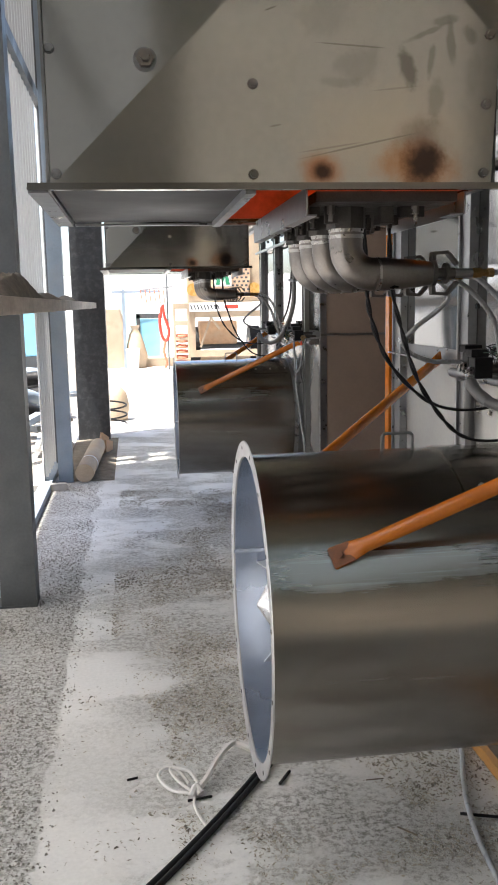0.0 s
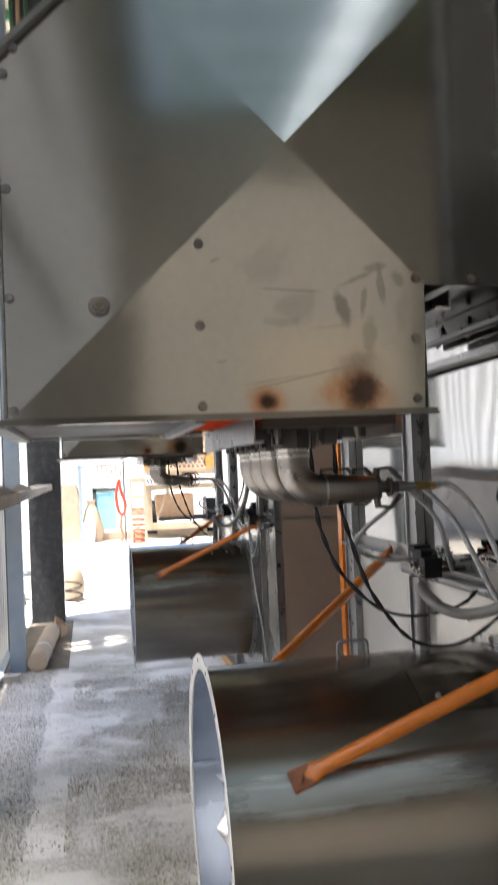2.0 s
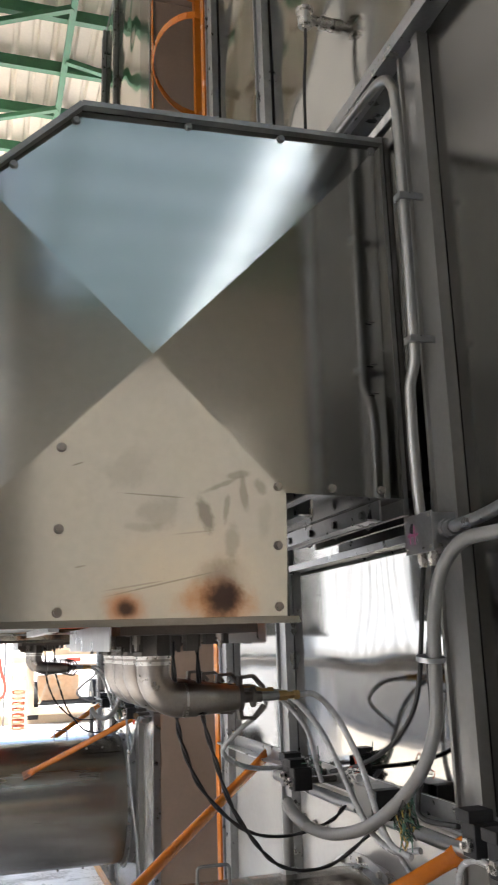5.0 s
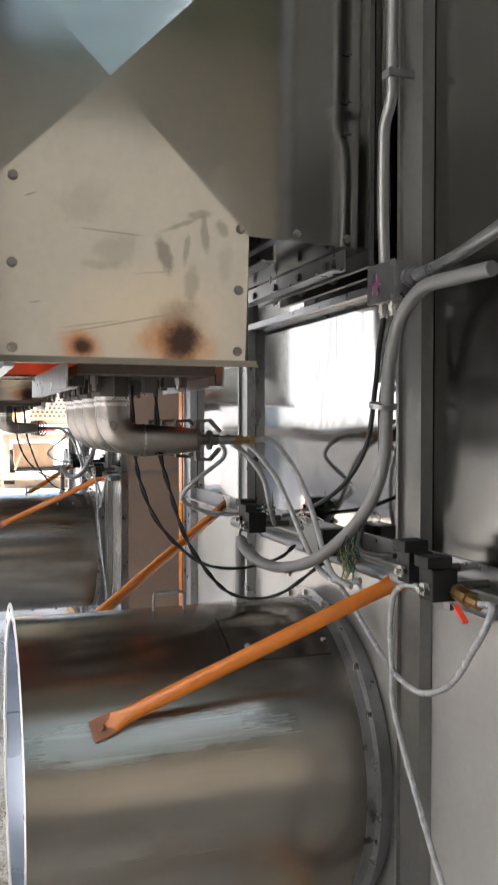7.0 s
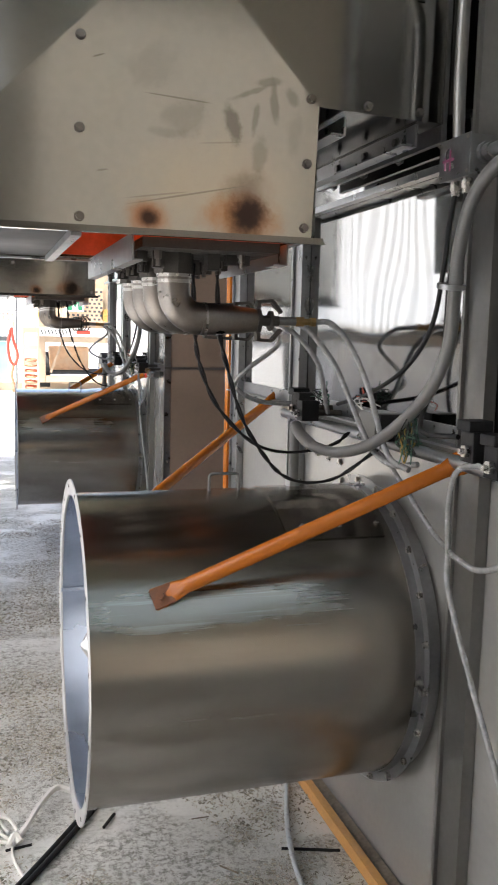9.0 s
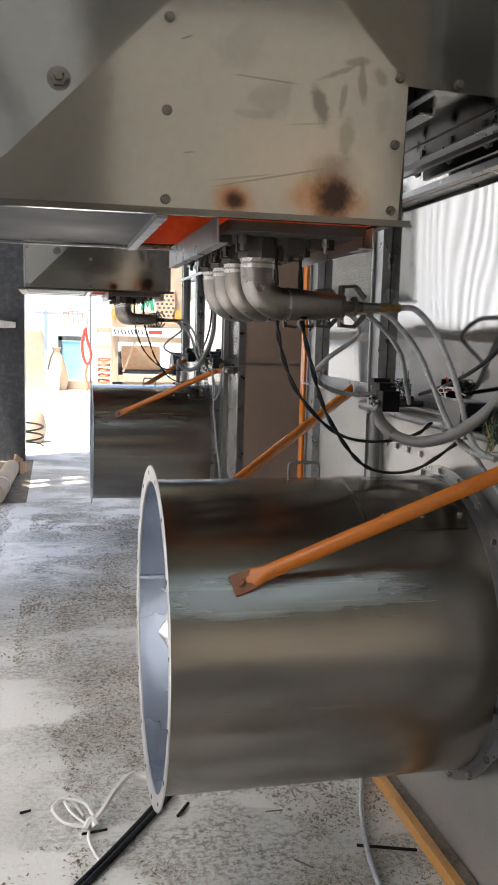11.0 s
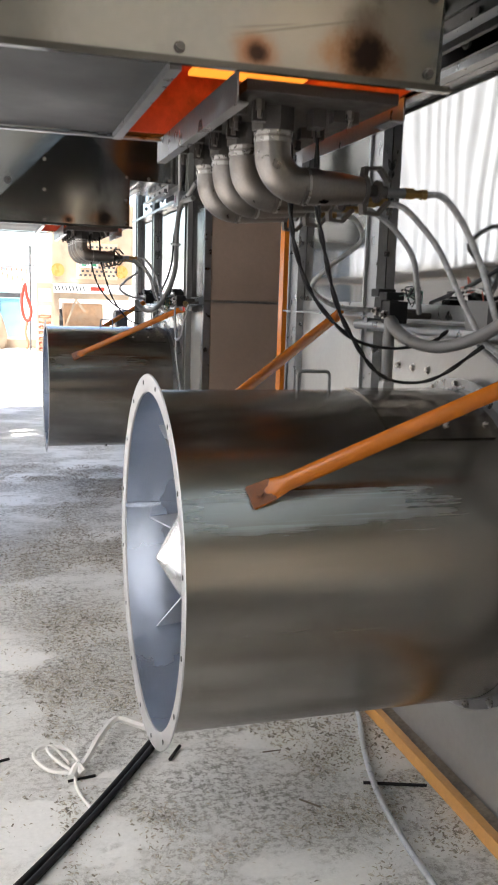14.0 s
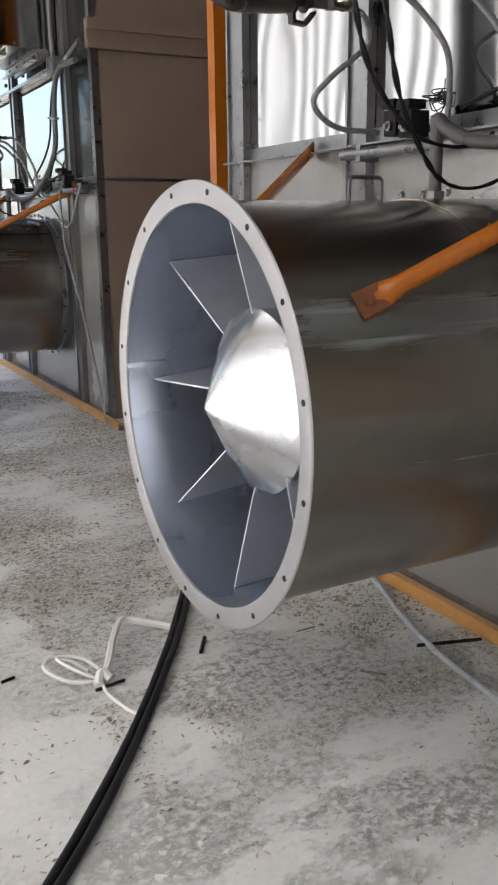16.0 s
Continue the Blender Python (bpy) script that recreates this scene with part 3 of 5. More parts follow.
def build_roof():
    def sheets(x0, x1, y0, y1):
        bm = bmesh.new()
        x, prev = x0, None
        while x < x1:
            for dx, dz in ((0, 0), (0.03, 0.035), (0.07, 0.035), (0.10, 0)):
                cur = (bm.verts.new((x + dx, y0, ROOF_Z + 0.12 + dz)), bm.verts.new((x + dx, y1, ROOF_Z + 0.12 + dz)))
                if prev:
                    bm.faces.new((prev[0], cur[0], cur[1], prev[1]))
                prev = cur
            x += 0.25
        return bm
    label = "cream ribbed metal roof sheets seen from below"
    solo("ceiling", sheets(EAVE_X - 0.4, 12.3, -3.2, 19), CREAM, (0, 0, ROOF_Z), label, "roof", kind="structure")
    solo("ceiling", sheets(4.6, 12.3, -14, -3.2), CREAM, (0, 0, ROOF_Z), label, "roof", kind="structure")
    solo("ceiling", sheets(EAVE_X - 0.4, 0.2, -14, -3.2), CREAM, (0, 0, ROOF_Z), label, "roof", kind="structure")
    solo("skylight", sheets(0.25, 3.8, -14, -3.2), SKYLIGHT, (0, 0, ROOF_Z), "bluish translucent skylight sheets in the roof", "skylight", kind="structure")
    solo("skylight", sheets(3.9, 4.5, -14, -3.2), SKYLIGHT_CLEAR, (0, 0, ROOF_Z), "clear skylight sheets in the roof", "skylight", kind="structure")
    bm = bmesh.new()
    y = -13.74
    while y < 19:
        bar(bm, (EAVE_X - 0.3, y, ROOF_Z), (16, y, ROOF_Z), 0.09, 0.16)
        y += 1.06
    # bracing between the purlins
    for x in (1.0, 5.0, 9.0):
        bar(bm, (x, -13.9, ROOF_Z - 0.12), (x, 19, ROOF_Z - 0.12), 0.08, 0.08)
    for i in range(6):
        y0 = 6.0 + 2.12 * i
        bar(bm, (-0.9, y0, ROOF_Z - 0.16), (1.0, y0 - 1.0, ROOF_Z - 0.14), 0.07, 0.07)
        bar(bm, (1.0, y0, ROOF_Z - 0.16), (5.0, y0 + 1.06, ROOF_Z - 0.14), 0.07, 0.07)
    solo("roof_truss", bm, GREEN, (0, 0, ROOF_Z), "green painted steel purlins and bracing", "roof frame", kind="structure")


build_roof()


def build_left_wall():
    """Corrugated sheets on girts, open near the ground between the posts."""
    back = thing("wall_back", (4, -14, 4.4), "cream gable wall with a translucent sheeted doorway", "wall", kind="structure")
    part("sheet", boxes((EAVE_X, 1.6, -14.05, -14, 0, 6.2), (7.6, 12, -14.05, -14, 0, 6.2), (EAVE_X, 12, -14.05, -14, 6.2, 9.7)), CREAM, back)
    part("gable_sheet", boxes((1.6, 7.6, -14.03, -14.02, 0, 6.2)), GABLE_SHEET, back, "translucent sheeted doorway")
    # added wall beyond the opening, greys what the polished panels reflect
    outer = thing("wall_outer", (-6, 4, 0), "added plain grey wall outside the open side, to grey the panels' reflections", "wall", kind="structure")
    part("wall_face", boxes((-6.2, -6, -14, 22, 0, 3.0)), CEMENT, outer)
    right = thing("wall_right", (12, 4, 0), "cream sheeted far side wall of the hall", "wall", kind="structure")
    part("sheet", boxes((12, 12.05, -14, 19, 0, 9.7)), CREAM, right)
    wall = thing("wall_left", (-0.82, 5.0, 0), "translucent white corrugated wall on a steel frame, open below", "wall", kind="structure")
    for y0, y1 in ((-14.0, -5.0), (-5.0, 0.6), (0.6, 4.3), (4.3, 7.9), (7.9, 10.3)):
        for z0, z1, m in ((1.66, 3.46, SHEET if y1 > 0.6 else CREAM), (3.46, 7.4, SHEET_HIGH)):
            # gap added in the last bay so that a sun pool falls inside
            for a, b in (((y0, 8.42), (8.78, y1)) if y0 == 7.9 and z0 < 2 else ((y0, y1),)):
                ob = part("sheet", corrugated(bmesh.new(), -0.84, a, b, z0, z1), m, wall)
                ob.data.materials.append(SHEET_RIB)
    for y0, y1 in ((-14.0, 0.6), (0.6, 5.3), (7.75, 10.2)):
        ob = part("sheet", corrugated(bmesh.new(), -0.84, y0, y1, 0.06, 1.66), SHEET if y1 > 0.6 else CREAM, wall)
        ob.data.materials.append(SHEET_RIB)
    part("sheet", boxes((-0.86, -0.85, -14, 10.3, 7.4, ROOF_Z)), CREAM, wall)
    part("flashing", boxes((-0.868, -0.862, -14, 10.3, 1.58, 1.72), (-0.862, -0.80, -14, 10.3, 1.645, 1.655)), COLUMN_GREY, wall)
    # added hood outside the opening, unseen, only keeps sun off the floor
    part("sun_block_board", boxes((-1.28, -0.87, 4.6, 8.3, 1.650, 1.658)), COLUMN_GREY, wall, "added unseen hood that keeps the sun off the floor")
    part("sill", boxes((-0.86, -0.76, -14, 4.4, 0.0, 0.05), (-0.86, -0.76, 4.75, 10.3, 0.0, 0.06)), COLUMN_GREY, wall, "pale steel angle along the floor")
    for z in (3.44, 5.28, 7.1):
        part("girt", boxes((-0.82, -0.76, -6, 10.3, z, z + 0.07), (-0.766, -0.76, -6, 10.3, z - 0.03, z)), COLUMN_DARK, wall)
    part("edge_strip", boxes((-0.832, -0.826, 7.70, 7.80, 0.06, 1.6), (-0.832, -0.826, 4.86, 4.93, 0.06, 1.6)), WHITE_PAINT, wall)


build_left_wall()


def channel_post(name, x0, x1, y0, y1, z1, mat, label):
    """A rolled steel channel: web and two flanges."""
    t = 0.012
    p = thing(name, (x1, y0, 0), label, "column", kind="structure")
    part("web", boxes((x0, x1, y0, y0 + t, 0, z1)), mat, p)
    part("flange", boxes((x1 - t, x1, y0 + t, y1, 0, z1)), mat, p)
    part("flange", boxes((x0, x0 + t, y0 + t, y1, 0, z1)), mat, p)
    part("base_plate", boxes((x0 - 0.03, x1 + 0.002, y0 - 0.002, y1, 0, 0.012)), mat, p)
    return p


channel_post("steel_post", -0.75, -0.565, 4.55, 4.70, 6.5, COLUMN_DARK, "dark grey painted steel channel post by the open wall")
channel_post("steel_post", -0.72, -0.59, 7.88, 7.98, 6.5, COLUMN_GREY, "blue-grey painted steel channel post by the open wall")
black_post = channel_post("steel_column", -0.69, -0.315, 10.40, 10.75, ROOF_Z, BLACK_PAINT, "black painted steel building column with white specks")


def build_girt():
    g = thing("wall_plank", (-0.5, 6, 1.56), "dusty timber plank rail along the open wall", "plank")
    part("board", boxes((-0.56, -0.41, 2.2, 10.38, 1.565, 1.63)), TIMBER, g, bevel=0.006)
    bm = bmesh.new()
    rnd = random.Random(3)
    nx, ny = 8, 60
    grid = []
    for j in range(ny + 1):
        y = 2.6 + 4.2 * j / ny
        hump = 0.075 * math.exp(-((y - 3.9) / 0.55) ** 2) + 0.02 * (1 + math.sin(y * 4.0))
        row = []
        for i in range(nx + 1):
            s = i / nx
            prof = math.sin(math.pi * s) ** 0.8
            row.append(bm.verts.new((-0.555 + 0.14 * s, y, 1.628 + prof * hump * (0.8 + 0.4 * rnd.random()))))
        grid.append(row)
    for j in range(ny):
        for i in range(nx):
            bm.faces.new((grid[j][i], grid[j][i + 1], grid[j + 1][i + 1], grid[j + 1][i]))
    solo("dust", bm, DIRT, (-0.5, 4, 1.63), "heap of brown dust lying along the plank rail", "dust", smooth=60)


build_girt()


# ---- the dryers: one built, then copied ----
WALL_X = 1.22
PITCH_Y = 4.20
unit = []          # every thing of the first dryer, to be copied for the second


def build_dryer():
    d = thing("grain_dryer", (WALL_X, 2.7, 0), "tall grain dryer clad in stainless sheet with galvanised ribs", "grain dryer", group="dryers in a row")
    x = WALL_X
    y0, y1, top = 1.36, 3.90, 8.2
    # cladding sheets: lower row, upper row, above the top rail
    cuts = (y0, 1.80, 3.02, 3.82, y1)
    for k, (a, b) in enumerate(zip(cuts, cuts[1:])):
        # first bay's sheets get the dimmed copy of the same steel
        m = DIMMED_STEEL if k == 0 else MIRROR
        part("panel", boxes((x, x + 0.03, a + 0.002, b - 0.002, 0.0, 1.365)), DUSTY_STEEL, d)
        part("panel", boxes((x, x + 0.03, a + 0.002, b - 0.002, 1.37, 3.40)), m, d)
        part("panel", boxes((x + 0.004, x + 0.034, a + 0.002, b - 0.002, 3.41, 5.6)), MIRROR_HIGH if k else DIMMED_STEEL, d)
        part("panel", boxes((x + 0.004, x + 0.034, a + 0.002, b - 0.002, 5.61, top)), MIRROR_HIGH if k else DIMMED_STEEL, d)
    # folded ribs: web and lips
    for ry, w, z1 in ((1.785, 0.125, 3.39), (3.02, 0.12, top), (3.82, 0.14, top)):
        bm = boxes((x - 0.020, x - 0.002, ry - w / 2, ry + w / 2, 0, z1))
        box(bm, x - 0.034, x - 0.020, ry - w / 2, ry - w / 2 + 0.035, 0, z1)
        box(bm, x - 0.030, x - 0.020, ry + w / 2 - 0.012, ry + w / 2, 0, z1)
        part("rib", bm, DULL_GALV if ry < 2 else GALV, d, "folded galvanised rib")
    # ledges
    part("ledge", boxes((x - 0.045, x - 0.001, y0, y1, 1.350, 1.356), (x - 0.006, x - 0.001, y0, y1, 1.356, 1.40)), GALV, d)
    part("ledge", boxes((x - 0.06, x - 0.001, 1.3, 2.36, 3.398, 3.406), (x - 0.06, x - 0.054, 1.3, 2.36, 3.406, 3.44)), GALV, d)
    # upper frame rails under the housing duct
    part("frame_rail", boxes((x - 0.012, x - 0.002, 1.86, y1, 2.048, 2.17)), MIRROR, d, "polished sill rail")
    part("rail_lip", boxes((x - 0.058, x - 0.002, 1.86, y1, 2.040, 2.0475), (x - 0.062, x - 0.058, 1.86, y1, 2.028, 2.0475)), GALV, d)
    for k in range(7):
        part("bolt", bolt_bm((x - 0.012, 2.02 + 0.24 * k, 2.118), (-1, 0, 0), 0.012), DARK_STEEL, d)
    for k in range(4):
        part("bolt", bolt_bm((x, 2.62 + 0.1 * k, 1.20), (-1, 0, 0), 0.010), CHROME, d)
    # end wall towards the gap, painted brown
    for z0, z1 in ((0, 1.375), (1.38, 2.05), (2.21, 4.4), (4.41, 6.6), (6.61, top)):
        part("end_panel", boxes((x, 4.2, y0 - 0.03, y0 - 0.002, z0, z1)), BROWN, d, "brown painted end sheet")
    part("end_moulding", boxes((x - 0.03, 4.2, y0 - 0.06, y0 - 0.002, 2.055, 2.10), (x - 0.03, 4.2, y0 - 0.045, y0 - 0.002, 2.10, 2.15), (x - 0.03, 4.2, y0 - 0.06, y0 - 0.002, 2.15, 2.205)), BROWN, d)
    part("end_seam", boxes((x - 0.01, 4.2, y0 - 0.036, y0 - 0.031, 1.37, 1.385)), DARK_STEEL, d)
    part("corner", boxes((x - 0.012, x + 0.03, y0 - 0.034, y0 - 0.031, 0, top), (x - 0.004, x - 0.001, y0 - 0.034, y0 + 0.04, 0, top)), GALV, d)
    part("far_end", boxes((x, 4.2, y1, y1 + 0.03, 0, top)), DIMMED_STEEL, d)
    part("back_wall", boxes((4.2, 4.23, y0, y1, 0, top)), DIMMED_STEEL, d)
    part("roof_plate", boxes((x, 4.2, y0, y1, top, top + 0.03)), GALV, d)
    # floor angle along the foot
    bm = boxes((1.150, 1.156, y0 - 0.35, y1, 0, 0.042), (1.156, 1.178, y0 - 0.35, y1, 0.036, 0.042))
    part("foot_angle", bm, FOOT, d, "dusty orange steel angle on the floor", bevel=0.0015)
    part("dirt_fillet", prism(bmesh.new(), ((1.158, 0.001), (1.215, 0.001), (1.215, 0.040), (1.180, 0.030), (1.158, 0.030)), "y", y0, y1), DIRT, d, "brown dirt and grain behind the floor angle")
    unit.append(d)


build_dryer()


def ring(bm, x, cy, cz, r, n, skew=0.0):
    """A ring across x; skew turns it slightly about the upright."""
    return [bm.verts.new((x + skew * r * math.cos(2 * math.pi * i / n), cy + r * math.cos(2 * math.pi * i / n), cz + r * math.sin(2 * math.pi * i / n))) for i in range(n)]


VANE = material("vane_steel", (0.58, 0.60, 0.65), 0.36, 0.7, 0.06, 4.0, 0.04, 40.0)
TUBE_Y, TUBE_Z, TUBE_R = 2.334, 0.739, 0.430
MOUTH_X = 0.303
MOUTH_SKEW = 0.010


def build_fan_duct():
    cy, cz, R = TUBE_Y, TUBE_Z, TUBE_R
    d = thing("fan_duct", (MOUTH_X, cy, cz - R), "large round stainless fan duct with a flanged open mouth", "fan duct", group="fan ducts")
    n = 96
    # shell, with thickness
    bm = bmesh.new()
    xs = [MOUTH_X + 0.004 + (WALL_X - MOUTH_X - 0.01) * i / 8 for i in range(9)]
    rows = [ring(bm, x, cy, cz, R, n, MOUTH_SKEW if x == xs[0] else 0.0) for x in xs]
    for a, b in zip(rows, rows[1:]):
        for i in range(n):
            bm.faces.new((a[i], a[(i + 1) % n], b[(i + 1) % n], b[i]))
    part("shell", bm, DUCT, d, smooth=50)
    bm = bmesh.new()
    rows = [ring(bm, x, cy, cz, R - 0.004, n, MOUTH_SKEW if x == xs[0] else 0.0) for x in xs]
    for a, b in zip(rows, rows[1:]):
        for i in range(n):
            bm.faces.new((a[i], b[i], b[(i + 1) % n], a[(i + 1) % n]))
    # closed far inside by the motor plate
    c = bm.verts.new((xs[-1], cy, cz))
    for i in range(n):
        bm.faces.new((rows[-1][i], c, rows[-1][(i + 1) % n]))
    part("liner", bm, TUBE_IN, d, "bright inner steel with the sky's blue put into its colour", smooth=50)
    a = math.radians(5)
    part("liner_seam", bars(((MOUTH_X + 0.006, cy + (R - 0.007) * math.cos(a), cz + (R - 0.007) * math.sin(a)), (WALL_X - 0.02, cy + (R - 0.007) * math.cos(a), cz + (R - 0.007) * math.sin(a)), 0.005, 0.012)), TUBE_IN, d)
    # mouth flange: flat ring, with a rolled inner edge
    bm = bmesh.new()
    prof = ((MOUTH_X + 0.006, R - 0.006), (MOUTH_X + 0.001, R - 0.005), (MOUTH_X - 0.001, R + 0.002), (MOUTH_X - 0.002, R + 0.038), (MOUTH_X + 0.001, R + 0.040), (MOUTH_X + 0.003, R + 0.002))
    rows = [ring(bm, x, cy, cz, r, n, MOUTH_SKEW) for x, r in prof]
    for a, b in zip(rows, rows[1:] + rows[:1]):
        for i in range(n):
            bm.faces.new((a[i], a[(i + 1) % n], b[(i + 1) % n], b[i]))
    flange = part("mouth_flange", bm, PALE_STEEL, d, "pale punched mouth flange", smooth=40)
    for k in range(16):
        a = 2 * math.pi * (k + 0.48) / 16
        p = Vector((MOUTH_X - 0.0014 + MOUTH_SKEW * (R + 0.02) * math.cos(a), cy + (R + 0.02) * math.cos(a), cz + (R + 0.02) * math.sin(a)))
        part("bolt_hole", rod(bmesh.new(), p, p - Vector((0.0012, 0, 0)), 0.0062, 10), BLACK_PLASTIC, flange)
    # wall flange: bent segments with bolts
    bm = bmesh.new()
    fx = WALL_X - 0.052
    prof = ((WALL_X - 0.003, R + 0.001), (fx - 0.024, R + 0.001), (fx - 0.024, R + 0.004), (fx, R + 0.005), (fx, R + 0.032), (fx + 0.003, R + 0.032), (fx + 0.003, R + 0.002), (WALL_X - 0.003, R + 0.002))
    rows = [ring(bm, x, cy, cz, r, n) for x, r in prof]
    for a, b in zip(rows, rows[1:] + rows[:1]):
        for i in range(n):
            bm.faces.new((a[i], a[(i + 1) % n], b[(i + 1) % n], b[i]))
    part("wall_flange", bm, GALV, d, smooth=35)
    for k in range(22):
        a = 2 * math.pi * (k + 0.3) / 22
        part("bolt", bolt_bm((fx, cy + (R + 0.018) * math.cos(a), cz + (R + 0.018) * math.sin(a)), (-1, 0, 0), 0.0085), CHROME, d)
    # lap seam and lower bolts on the shell
    part("lap_seam", boxes((MOUTH_X + 0.02, WALL_X - 0.03, cy + 0.02, cy + 0.05, cz - R - 0.003, cz - R + 0.001)), STEEL, d)
    for k in range(3):
        part("rivet", bolt_bm((0.72 + 0.17 * k, cy - 0.10, cz - R + 0.011), (0, -0.23, -1), 0.009, 0.007), CHROME, d)
    # cone and guide vanes
    cx0, cx1, rc = 0.322, 0.450, 0.206
    bm = bmesh.new()
    m = 48
    tip = ring(bm, cx0 + 0.004, cy, cz, 0.006, m)
    base = ring(bm, cx1, cy, cz, rc, m)
    back = ring(bm, WALL_X - 0.02, cy, cz, rc - 0.01, m)
    bm.faces.new(tip)
    for a, b in ((tip, base), (base, back)):
        for i in range(m):
            bm.faces.new((a[i], a[(i + 1) % m], b[(i + 1) % m], b[i]))
    part("nose_cone", bm, CONE, d, "spun bright metal nose cone", smooth=35)
    for k in range(8):
        a = math.radians(-46 + 45 * k)
        rdir = Vector((0, math.cos(a), math.sin(a)))
        t = Vector((0, -math.sin(a), math.cos(a)))
        bm = bmesh.new()
        # a curved vane from hub to shell
        prev = None
        for j in range(6):
            s = j / 5
            bend = 0.035 * s
            q = [bm.verts.new(Vector((x0 + (0.69 - x0) * s, cy, cz)) + rdir * r + t * (bend * (0.7 + 0.6 * r) + o)) for x0, r, o in ((0.445, rc - 0.02, 0), (0.385, R - 0.006, 0), (0.385, R - 0.006, 0.004), (0.445, rc - 0.02, 0.004))]
            if prev:
                for i in range(4):
                    bm.faces.new((prev[i], prev[(i + 1) % 4], q[(i + 1) % 4], q[i]))
            else:
                bm.faces.new(q[::-1])
            prev = q
        bm.faces.new(prev)
        part("guide_vane", bm, VANE, d, smooth=30)
    # handle and service hatch on top
    ht = cz + R
    part("handle", hosed_corner(((0.690, cy, ht - 0.002), (0.690, cy, ht + 0.050), (0.778, cy, ht + 0.050), (0.778, cy, ht - 0.002)), 0.0045), DARK_STEEL, d, "bent dark rod handle")
    poly = [(cy + (R + 0.001) * math.cos(a), cz + (R + 0.001) * math.sin(a)) for a in (math.radians(84 + 5.5 * i) for i in range(9))]
    poly += [(cy + (R + 0.005) * math.cos(a), cz + (R + 0.005) * math.sin(a)) for a in (math.radians(128 - 5.5 * i) for i in range(9))]
    bm = prism(bmesh.new(), poly, "x", 0.84, 1.12)
    part("hatch", bm, STEEL, d)
    for k in range(3):
        a = math.radians(122)
        part("hatch_bolt", bolt_bm((0.89 + 0.11 * k, cy + (R + 0.005) * math.cos(a), cz + (R + 0.005) * math.sin(a)), (0, math.cos(a), math.sin(a)), 0.006, 0.005), CHROME, d)
    unit.append(d)


def hosed_corner(points, r, n=8):
    """Straight lengths of rod with round elbows."""
    bm = bmesh.new()
    way = [Vector(points[0])]
    for a, b, c in zip(points, points[1:], points[2:]):
        a, b, c = Vector(a), Vector(b), Vector(c)
        k = min(r * 3, (b - a).length / 2.2, (c - b).length / 2.2)
        p, q = b + (a - b).normalized() * k, b + (c - b).normalized() * k
        for i in range(5):
            s = i / 4
            way.append((p * (1 - s) + b * s) * (1 - s) + (b * (1 - s) + q * s) * s)
    way.append(Vector(points[-1]))
    return hose(bm, way, r, n, smooth=False)


build_fan_duct()


def build_strut(wall_end, duct_end, label):
    """A tube flattened at its ends and bolted on."""
    w, t = Vector(wall_end), Vector(duct_end)
    d = (t - w).normalized()
    s = thing("support_strut", w, label, "strut", group="duct struts")
    L = (t - w).length
    bm = bmesh.new()
    u = Vector((0, t.y - TUBE_Y, t.z - TUBE_Z))
    u = (u - d * u.dot(d)).normalized()
    q = d.cross(u)
    u, q = q, u
    n = 20
    prev = None
    for k, (s0, ru, rq) in enumerate(((0.0, 0.030, 0.006), (0.035, 0.030, 0.006), (0.075, 0.0188, 0.0188), (L - 0.085, 0.0188, 0.0188), (L - 0.060, 0.024, 0.010), (L - 0.045, 0.026, 0.006), (L, 0.028, 0.005))):
        c = w + d * s0
        cur = [bm.verts.new(c + u * ru * math.cos(2 * math.pi * i / n) + q * rq * math.sin(2 * math.pi * i / n)) for i in range(n)]
        if prev:
            for i in range(n):
                bm.faces.new((prev[i], prev[(i + 1) % n], cur[(i + 1) % n], cur[i]))
        else:
            bm.faces.new(cur[::-1])
        prev = cur
    bm.faces.new(prev)
    tube = part("tube", bm, ORANGE, s, smooth=40)
    mid = w + d * (L - 0.255)
    part("weld_seam", rod(bmesh.new(), mid, mid + d * 0.006, 0.0198, 20), ORANGE, s)
    part("end_plate", bars((t - d * 0.052, t + d * 0.003, 0.051, 0.0112, q)), BURNT, s, "rusty brown flattened end", bevel=0.002)
    part("bolt", bolt_bm(t - d * 0.022 + q * 0.0056, q, 0.009), BURNT, s)
    unit.append(s)


build_strut((1.205, 1.79, 1.335), (0.462, 1.972, 0.974), "orange painted round steel strut with flattened ends")
build_strut((1.205, 3.289, 1.363), (0.41, 2.735, 0.930), "orange painted round steel strut with flattened ends")


